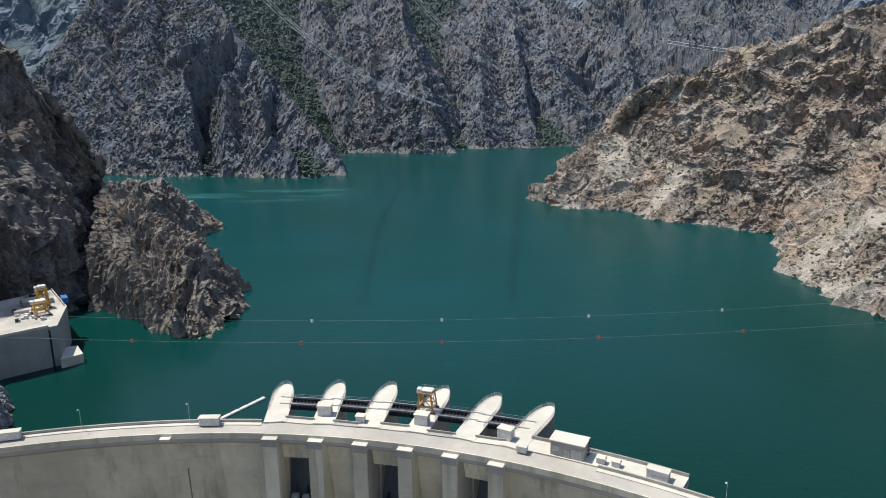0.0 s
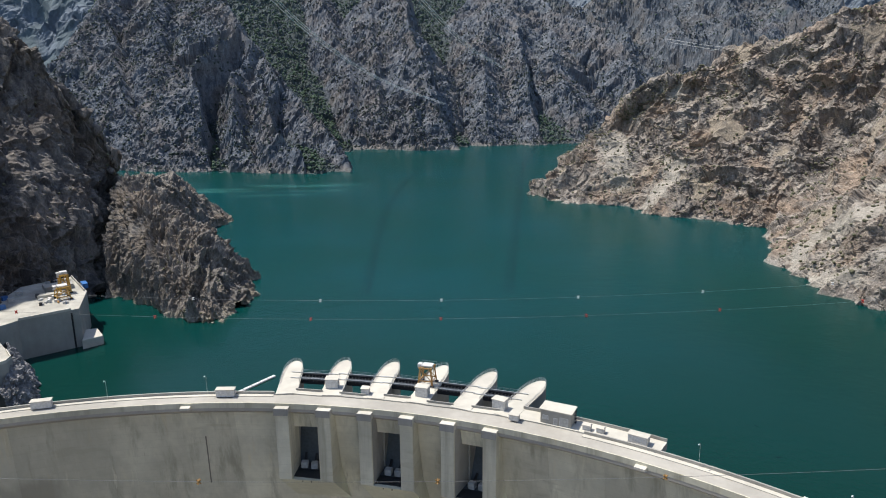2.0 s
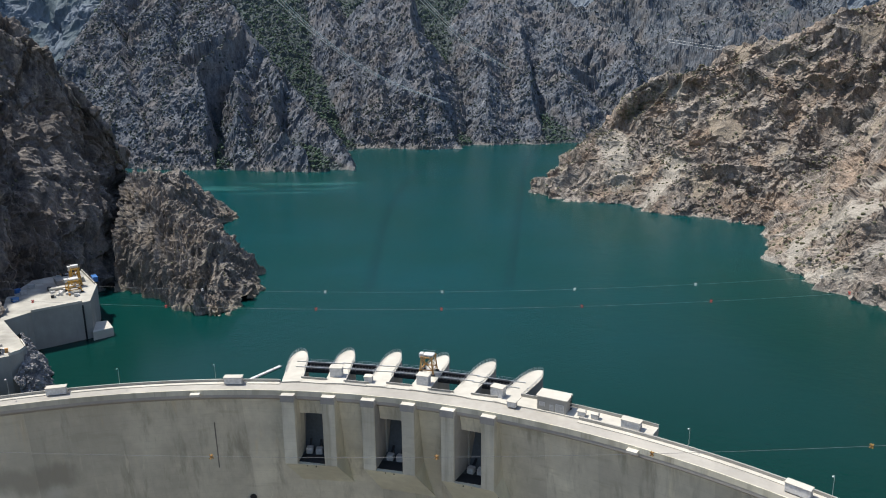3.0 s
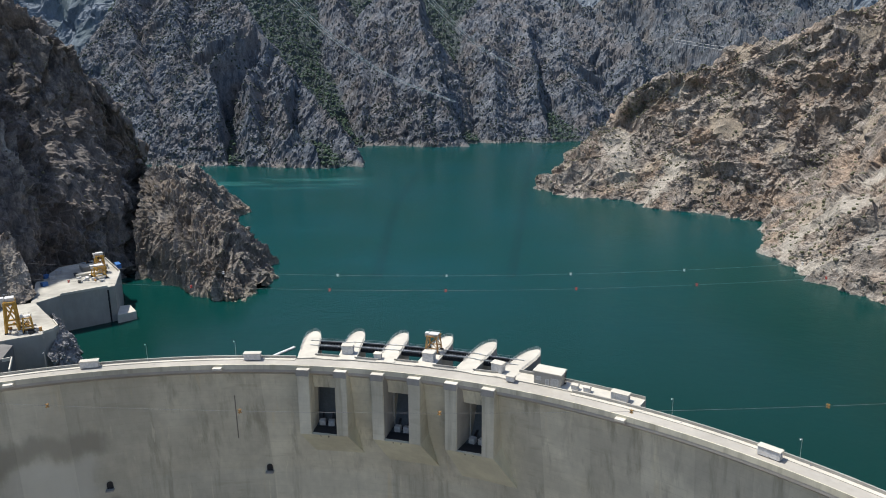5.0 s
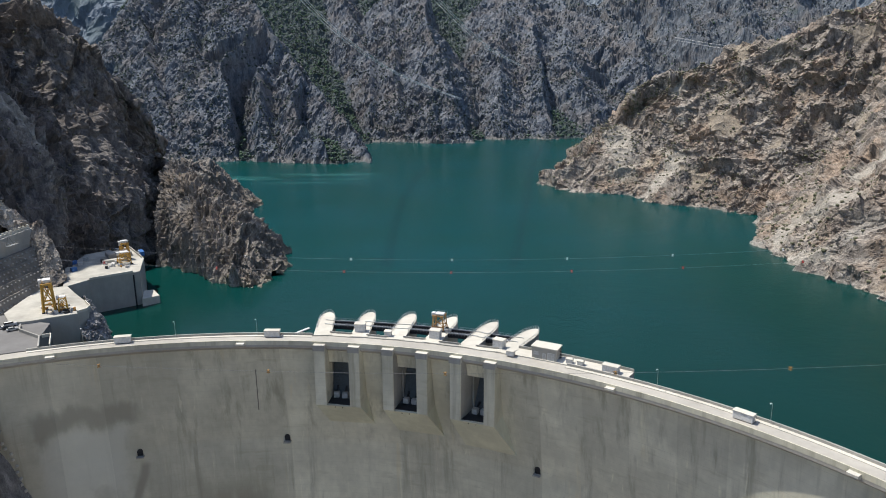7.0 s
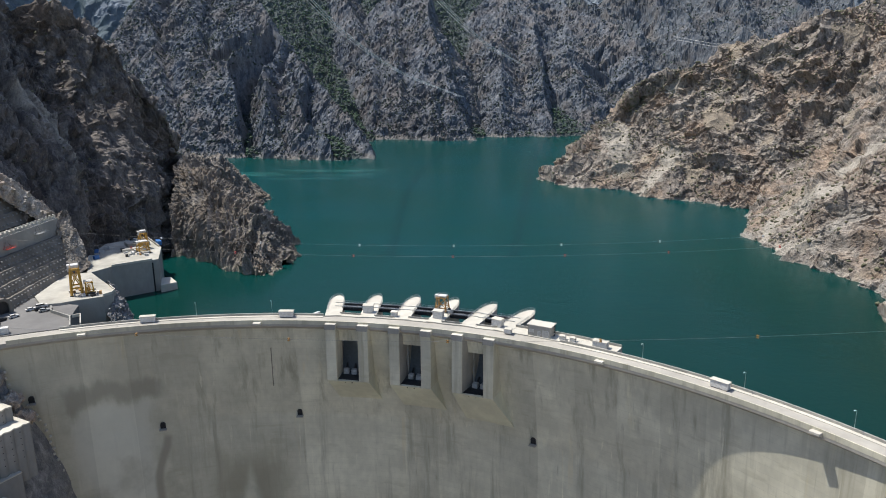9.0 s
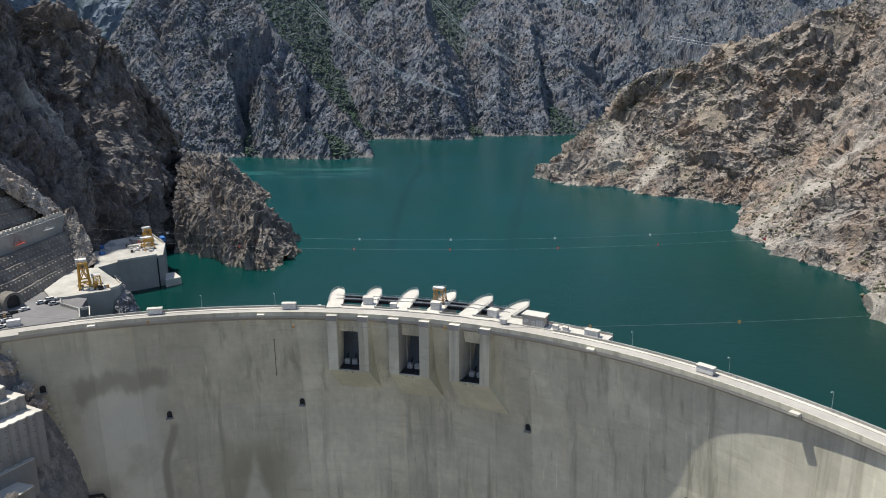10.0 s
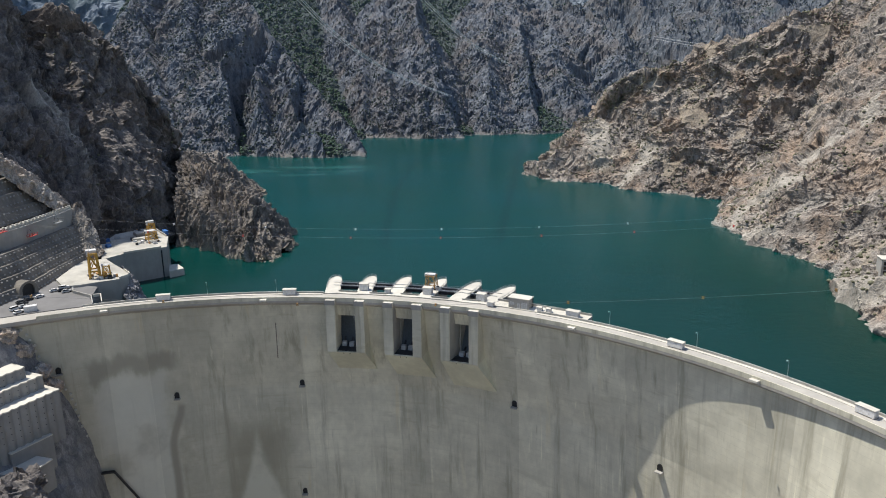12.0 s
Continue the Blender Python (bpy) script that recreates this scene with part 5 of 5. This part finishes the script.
# anchored retaining wall in tiers, with a walkway on top
wall = thing("retaining_wall", "tall grey anchored retaining wall in benches above the yard", "retaining wall", kind="structure")
TIERS = [  # height from, to, foot line, lean
    (16.5, 21.5, [(-207, 40), (-197, 95), (-193, 116), (-194.5, 140), (-195.0, 170)], 2.2, M_SHOTCRETE),
    (21.5, 26.3, [(-210.5, 40), (-200.5, 95), (-196.5, 116), (-197.5, 140), (-197.6, 174)], 2.2, M_SHOTCRETE),
    (26.3, 31.0, [(-214, 40), (-204, 95), (-200, 116), (-200.5, 140), (-200.2, 178)], 2.2, M_SHOTCRETE),
    (31.0, 35.5, [(-217.5, 40), (-207.5, 95), (-203.5, 116), (-203.5, 140), (-202.6, 182)], 2.2, M_SHOTCRETE),
    (35.5, 44.0, [(-223, 40), (-214, 95), (-208.5, 133), (-206.8, 184)], 0.2, M_CONCRETE),
    (44.0, 50.5, [(-233, 40), (-224, 95), (-218.5, 140), (-216.5, 190)], 3.0, M_SHOTCRETE),
    (50.5, 57.5, [(-236, 40), (-227, 95), (-221.5, 136), (-221.5, 184)], 3.0, M_SHOTCRETE),
    (57.5, 65.0, [(-240, 40), (-231, 95), (-226, 132), (-227, 178)], 1.8, M_SHOTCRETE),
    (65.0, 76.0, [(-245, 40), (-236, 95), (-232, 126), (-233.5, 171)], 2.0, M_SHOTCRETE),
]
anchor = bmesh.new()
bmesh.ops.create_cone(anchor, cap_ends=True, segments=4, radius1=0.55, radius2=0.3, depth=0.6)
anchor_mesh = bpy.data.meshes.new("anchor_head")
anchor.to_mesh(anchor_mesh)
anchor.free()
anchor_mesh.materials.append(M_BLOCK)
far_heads = bmesh.new()
for z0, z1, foot, lean, material in TIERS:
    line = spline(np.array(foot, float), lengths(np.array(foot, float)), np.linspace(0, 1, 46))
    bm = bmesh.new()
    cols = []
    for k, (x, y) in enumerate(line):
        w = 0.25 * math.sin(k * 1.7)
        cols.append([bm.verts.new(p) for p in ((x + w, y, z0), (x - lean + w, y, z1), (x - lean - 7, y + 1, z1), (x - lean - 7, y + 1, z0))])
    for a, b in zip(cols, cols[1:]):
        for n in range(4):
            bm.faces.new((a[n], a[(n + 1) % 4], b[(n + 1) % 4], b[n]))
    bm.faces.new(cols[0])
    bm.faces.new(cols[-1][::-1])
    part("tier", bm, material, wall, "dark shotcrete bench" if material == M_SHOTCRETE else "plain pale concrete wall band")
    if material == M_SHOTCRETE:
        for row in range(2):
            z = z0 + (row + 0.55) * (z1 - z0) / 2
            for k in range(1, 45):
                x, y = line[k]
                m = Matrix.Translation((x - lean * (z - z0) / (z1 - z0) + 0.3, y, z)) @ pose(0, 0, 0, 0, 85, 0)
                if z0 < 40 and y > 98:
                    same("anchor_head", anchor_mesh, m, wall)
                else:
                    bmesh.ops.create_cone(far_heads, cap_ends=True, segments=4, radius1=0.55, radius2=0.3, depth=0.6, matrix=m)
tagged(part("anchor_heads", far_heads, M_BLOCK, wall), kind="stuff")
top = spline(np.array(TIERS[4][2], float), lengths(np.array(TIERS[4][2], float)), np.linspace(0, 1, 24))
bm = bmesh.new()
for a, b in zip(top, top[1:]):
    beam(bm, (a[0] - 1.5, a[1], 44.6), (b[0] - 1.5, b[1], 44.6), 0.35, 1.2)
part("walkway_parapet", bm, M_WHITE, wall, "white parapet along the wall's top")
bm = bmesh.new()
for a, b in zip(top, top[1:]):
    beam(bm, (a[0] - 4.5, a[1], 44.15), (b[0] - 4.5, b[1], 44.15), 6, 0.3)
part("walkway", bm, M_DECK, wall, "pale walkway")
for a, b in zip(top, top[1:]):
    for s in (0.25, 0.75):
        bm = bmesh.new()
        x, y = a[0] + (b[0] - a[0]) * s, a[1] + (b[1] - a[1]) * s
        box(bm, x - 1.9, x - 0.9, y - 0.45, y + 0.45, 44.0, 46.2)
        part("parapet_post", bevel(bm, 0.08), M_WHITE, wall)
for (x, y), z, paint, text in (((-206.8, 140), 38.5, M_RED, "small red work platform hung on the wall"), ((-205.4, 163), 40.5, M_GALV, "small grey work platform hung on the wall"), ((-209, 120), 44.9, M_RED, "small red work platform hung on the wall")):
    ob = thing("work_platform", text, "work platform", "hung platforms", m=Matrix.Translation((x + 0.9, y, z)) @ pose(0, 0, 0, 0, 0, 84))
    bm = bmesh.new()
    box(bm, -3, 3, -0.9, 0.9, 0, 0.2)
    part("floor", bm, paint, ob)
    bm = bmesh.new()
    for s in (-0.9, 0.9):
        beam(bm, (-3, s, 1.1), (3, s, 1.1), 0.12)
        for u in (-3, -1, 1, 3):
            beam(bm, (u, s, 0.2), (u, s, 1.1), 0.12)
    part("railing", bm, paint, ob)
    bm = bmesh.new()
    for u in (-2.5, 2.5):
        beam(bm, (u, 1.2, 0.1), (u * 0.2, 1.4, 3.4), 0.1)
    part("hanger", bm, M_STEEL, ob)

portal = thing("tunnel_portal", "arched concrete tunnel portal in the foot of the wall", "tunnel", kind="structure", m=Matrix.Translation((-197.3, 110.6, 16.95)) @ pose(0, 0, 0, 0, 0, -112))
bm = bmesh.new()
inner = [(3.3 * math.cos(a), 2.6 + 3.3 * math.sin(a)) for a in np.linspace(0, math.pi, 13)]
inner = [(3.3, 0)] + inner + [(-3.3, 0)]
outer = [(4.9, 0)] + [(4.9 * math.cos(a), 2.6 + 4.4 * math.sin(a)) for a in np.linspace(0, math.pi, 13)] + [(-4.9, 0)]
loops = [[bm.verts.new((x, y, z)) for x, z in ring] for ring, y in ((inner, 4.9), (outer, 4.9), (outer, -4), (inner, -4))]
for a, b in zip(loops, loops[1:] + loops[:1]):
    for k in range(len(a) - 1):
        bm.faces.new((a[k], a[k + 1], b[k + 1], b[k]))
bmesh.ops.delete(bm, geom=[v for v in bm.verts if not v.link_faces], context="VERTS")
part("arch", bm, M_SHOTCRETE, portal, "grey concrete arch ring")
# no tunnel is cut: a dark plate stands for the shade inside
bm = bmesh.new()
prism(bm, [(-3.35, 3.7), (3.35, 3.7), (3.35, 3.9), (-3.35, 3.9)], 0, 5.9)
part("tunnel_end", bm, M_STEEL, portal, "dark plate standing for the shade inside the tunnel")

# rock between the deck and the intake
rails = [[(-179, 165, 11), (-172, 157.5, 17), (-165.5, 149, 17.5), (-159.5, 141.4, 17.5), (-157.4, 135, 15), (-158, 128, 10)],
         [(-174, 167, 4), (-166, 159, 9), (-160.5, 150, 9.5), (-155, 141.5, 9), (-153, 134, 8), (-154, 126, 5)],
         [(-168, 168, -8), (-160, 160, -6), (-155.5, 151.5, -6), (-151, 142, -6), (-149.5, 132, -6), (-151, 122, -6)]]
toe = crags(loft(rails[::-1], 110, 80), 10, (1.4, 1.1, 0.9, 0.6, 0.35, 0.15), 97, 0.5)
terrain("rock_toe", toe, M_ROCK_BANK, "grey rock toe at the water between deck and intake", "rock")

rails = [[(-206, 192, 47), (-201, 188, 38), (-195, 184, 28), (-190, 178, 19)], [(-208, 186, 46), (-202.5, 181, 36), (-196.5, 175, 26), (-192, 170, 17)], [(-214, 184, 42), (-208, 178, 30), (-202, 172, 20), (-198, 166, 12)]]
flank = crags(loft(rails[::-1], 60, 40), 12, (1.2, 0.9, 0.7, 0.5, 0.3, 0.15), 99, 0.6)
terrain("rock_flank", flank, M_ROCK_RIGHT, "pale broken rock beside the retaining wall's end", "rock")

rails = [[(-211.5, 182.5, 44), (-215.5, 173, 55), (-221, 165, 64), (-227, 157, 74), (-233, 147, 86)],
         [(-209, 187, 47), (-214, 178, 58), (-220, 170, 68), (-226, 162, 78), (-232, 152, 90)],
         [(-207, 194, 42), (-213, 190, 54), (-220, 184, 64), (-227, 176, 74), (-234, 166, 86)],
         [(-214, 204, 36), (-222, 200, 44), (-230, 194, 54), (-238, 186, 64), (-246, 176, 76)]]
rib = crags(loft([[(x, y, z - 7) for x, y, z in r] for r in rails], 90, 60), 14, (1.6, 1.2, 1.1, 0.8, 0.5, 0.2), 103, 0.6)
terrain("rock_rib", rib, M_ROCK_PALE, "pale tan rock rib beside the anchored slope", "rock")

# ---- stepped concrete on the left abutment below the crest ----
# dark boxes set on the walls stand for the shade in anchor pockets
pocket = bmesh.new()
box(pocket, -0.17, 0.17, -0.05, 0.1, -0.17, 0.17)
pocket_mesh = bpy.data.meshes.new("anchor_pocket")
pocket.to_mesh(pocket_mesh)
pocket.free()
pocket_mesh.materials.append(M_STEEL)
STEPS = [  # top, bottom, front edge from far left to its end by the dam
    (7.0, -3.0, (-200, 26), (-178.6, 73.8), 0),
    (1.0, -5.0, (-196, 14), (-171.2, 62.5), 2),
    (-4.0, -11.5, (-193, 8), (-166.5, 65.6), 2),
    (-10.0, -26.5, (-189, 4), (-159.7, 64.6), 5),
    (-27.0, -36.0, (-168.5, 41.5), (-160.6, 57.4), 0),
    (-33.0, -40.0, (-160.5, 34), (-156.4, 48.0), 0),
]
for top_z, low_z, a, b, rows in STEPS:
    step = thing("abutment_step", "white-topped stepped concrete block on the dam abutment", "retaining wall", "abutment steps")
    a, b = Vector((*a, 0)), Vector((*b, 0))
    way = (b - a).normalized()
    front = Vector((way.y, -way.x, 0))
    n = int((b - a).length / 0.55)
    edge = [a.lerp(b, k / n) + front * (0.85 * abs(math.sin(k / n * (b - a).length * math.pi / 3.6)) if rows else 0) for k in range(n + 1)]
    outline = [(p.x, p.y) for p in edge] + [tuple((b - front * 16)[:2]), tuple((a - front * 16)[:2])]
    # dark wall and white cap put shade and sun into the colours
    bm = bmesh.new()
    prism(bm, outline, low_z - 6, top_z - 0.5)
    part("wall", bm, M_BLOCK, step, "ribbed concrete wall with shade put into its grey")
    bm = bmesh.new()
    prism(bm, [(x + front.x * 0.15, y + front.y * 0.15) for x, y in outline], top_z - 0.5, top_z)
    part("cap", bm, M_WHITE, step, "concrete top with sunlight put into its white")
    for r in range(rows):
        for k in range(int((b - a).length / 3.6)):
            p = a + way * (3.6 * (k + 0.5)) + front * 0.87
            if p.y > 18:
                same("anchor_pocket", pocket_mesh, Matrix.Translation((p.x, p.y, top_z - 2.2 - r * 2.6)) @ pose(0, 0, 0, 0, 0, math.degrees(math.atan2(way.y, way.x))), step)

# rock outcrops between the steps
for k, (x, y, z, r) in enumerate([(-181.5, 71, 11, 4.0), (-177.5, 73.5, 4.0, 4.0), (-172, 74, -7, 4.2), (-166.5, 73, -13, 3.8), (-158, 28, -34, 9.0), (-152, 44, -58, 8.0)]):
    th, ph = np.meshgrid(np.linspace(0, 2 * math.pi, 48), np.linspace(-1.5, 1.5, 30))
    ball = np.stack([x + r * np.cos(th) * np.cos(ph), y + r * np.sin(th) * np.cos(ph), z + 0.8 * r * np.sin(ph)], -1)
    ball, soil, loose = crags(ball[:, ::-1], r * 2.2, (0.18 * r, 0.13 * r, 0.27 * r, 0.14 * r, 0.05 * r, 0.01 * r), 120 + k, 0.7, soil=-0.2)
    ball[:, -1] = ball[:, 0]
    tagged(terrain("rock_outcrop", (ball, soil, loose), M_ROCK_LEFT if k > 3 else M_ROCK_PALE, "pale broken rock outcrop on the abutment", "rock"), group="abutment outcrops", kind="thing")

caps = thing("anchor_row", "row of white anchor caps along the abutment joint", "anchors", kind="structure")
bm = bmesh.new()
bmesh.ops.create_icosphere(bm, subdivisions=1, radius=0.75)
cap_mesh = bpy.data.meshes.new("anchor_cap")
bm.to_mesh(cap_mesh)
bm.free()
cap_mesh.materials.append(M_WHITE)
LINE = np.array([(-180.3, 74.5, 13.7), (-176.5, 76.7, 4.5), (-175.4, 77.4, -3.2), (-171.4, 80.0, -11.8), (-167.5, 82.8, -21.9), (-166.0, 84.1, -35.2), (-164.0, 85.6, -47.5), (-163.1, 86.3, -58.2), (-161.7, 87.4, -67.7)])
for k, p in enumerate(spline(LINE, lengths(LINE), np.linspace(0.02, 0.98, 30))):
    same("anchor_cap", cap_mesh, Matrix.Translation((p[0] + 1.6 + 0.7 * (k % 2), p[1] + 0.1, p[2])), caps)

gangway = thing("service_gangway", "dark steel gangway with rails climbing the dam's foot", "gangway")
bm = bmesh.new()
a, b, c = Vector((-160.5, 86.5, -64)), Vector((-154.4, 90.0, -65)), Vector((-143, 96.2, -90))
beam(bm, a, b, 1.6, 0.7)
beam(bm, b, c, 1.6, 0.7)
part("deck", bm, M_STEEL, gangway)
bm = bmesh.new()
for p, q in ((a, b), (b, c)):
    beam(bm, p + Vector((0.6, -0.8, 1.3)), q + Vector((0.6, -0.8, 1.3)), 0.2)
    for s in np.linspace(0, 1, 7):
        beam(bm, p.lerp(q, s) + Vector((0.6, -0.8, 0)), p.lerp(q, s) + Vector((0.6, -0.8, 1.3)), 0.12)
part("rail", bm, M_STEEL, gangway)


# ---- cables ----
def tube(bm, points, radius, sides=5):
    rings = []
    for k, p in enumerate(points):
        way = (points[min(k + 1, len(points) - 1)] - points[max(k - 1, 0)]).normalized()
        side = way.cross(Vector((0, 0, 1))).normalized()
        up = side.cross(way)
        rings.append([bm.verts.new(p + (side * math.cos(a) + up * math.sin(a)) * radius) for a in np.linspace(0, 2 * math.pi, sides, endpoint=False)])
    for a, b in zip(rings, rings[1:]):
        for k in range(sides):
            bm.faces.new((a[k], a[(k + 1) % sides], b[(k + 1) % sides], b[k]))


def hung(y, low, marks, material, label, r=0.032):
    """A cable from bank to bank, sagging to the height `low`, with warning markers on it."""
    ob = thing("marker_cable", label, "cable", "cables across the reservoir")
    points = [Vector((x, y - 0.01 * x, low + (0.00022 if x < 0 else 0.00024) * (x + 5) ** 2)) for x in np.linspace(-222, 262, 80)]
    bm = bmesh.new()
    tube(bm, points, r)
    part("wire", bm, M_CABLE, ob, "thin grey steel wire")
    for x in marks:
        c = Vector((x, y - 0.01 * x, low + (0.00022 if x < 0 else 0.00024) * (x + 5) ** 2))
        bm = bmesh.new()
        for s in (-1, 1):
            beam(bm, c + Vector((-0.42, 0, -0.42 * s)), c + Vector((0.42, 0, 0.42 * s)), 0.2)
            beam(bm, c + Vector((0, -0.42, -0.42 * s)), c + Vector((0, 0.42, 0.42 * s)), 0.2)
        part("marker", bm, material, ob, "crossed warning marker")


hung(122.5, 44.2, (-127, -83, -39.6, 1.6, 48.2, 90.4, 134), M_PAINT, "thin cable with white crossed markers over the reservoir")
hung(101.7, 44.9, (-131, -87.9, -39.2, 1.4, 46.7, 88.1, 132), M_RED, "thin cable with red crossed markers over the reservoir")
hung(13.5, 43.2, (-134, -90, -45.5, 0.4, 44, 88, 131), M_ORANGE, "thin cable with orange crossed markers in front of the dam", 0.035)

for name, ends, count in (("power_line", ((-125, 300, 196), (-112, 560, 153), (-70, 830, 110), (10, 1075, 70)), 3), ("power_line", ((-45, 300, 196), (3, 560, 164), (48, 840, 146), (130, 1190, 120)), 3)):
    ob = thing(name, "bundle of thin power lines spanning the valley", "power line", "power lines")
    path = spline(np.array(ends, float), lengths(np.array(ends, float)), np.linspace(0, 1, 40))
    for k in range(count):
        bm = bmesh.new()
        tube(bm, [Vector(p) + Vector((k * 2.4 - (0.9 if k == 2 else 0), 0, k * 0.6)) for p in path], 0.22)
        part("wire", bm, M_WIRE, ob, "thin bright wire")

ob = thing("power_line", "pair of thin power lines over the rocky ridge", "power line", "power lines")
path = spline(np.array([(316, 900, 158), (360, 800, 143), (388, 700, 142)], float), np.array([0, 0.5, 1.0]), np.linspace(0, 1, 24))
for k in range(2):
    bm = bmesh.new()
    tube(bm, [Vector(p) + Vector((0, 3.0 * k, 4.0 * k)) for p in path], 0.16)
    part("wire", bm, M_PAINT, ob, "thin bright wire")

# ---- gauge house on the right shore ----
house = thing("gauge_house", "small grey concrete gauge house on the pale rocky shore", "building", m=Matrix.Translation((228.5, 140, 8)) @ pose(0, 0, 0, 0, 0, -14))
bm = bmesh.new()
box(bm, -4, 4, -4, 4, 0, 15)
part("wall", bevel(bm, 0.1), M_CONCRETE, house)
bm = bmesh.new()
box(bm, -4.3, 4.3, -4.3, 4.3, 15, 15.5)
part("roof", bevel(bm, 0.1), M_WHITE, house, "pale flat roof slab")
for row in range(4):
    for col in range(3):
        bm = bmesh.new()
        box(bm, -3 + col * 2.1, -1.4 + col * 2.1, -4.06, -3.9, 5.4 + row * 2.3, 7.1 + row * 2.3)
        part("window", bm, M_GLASS, house, "dark window pane")
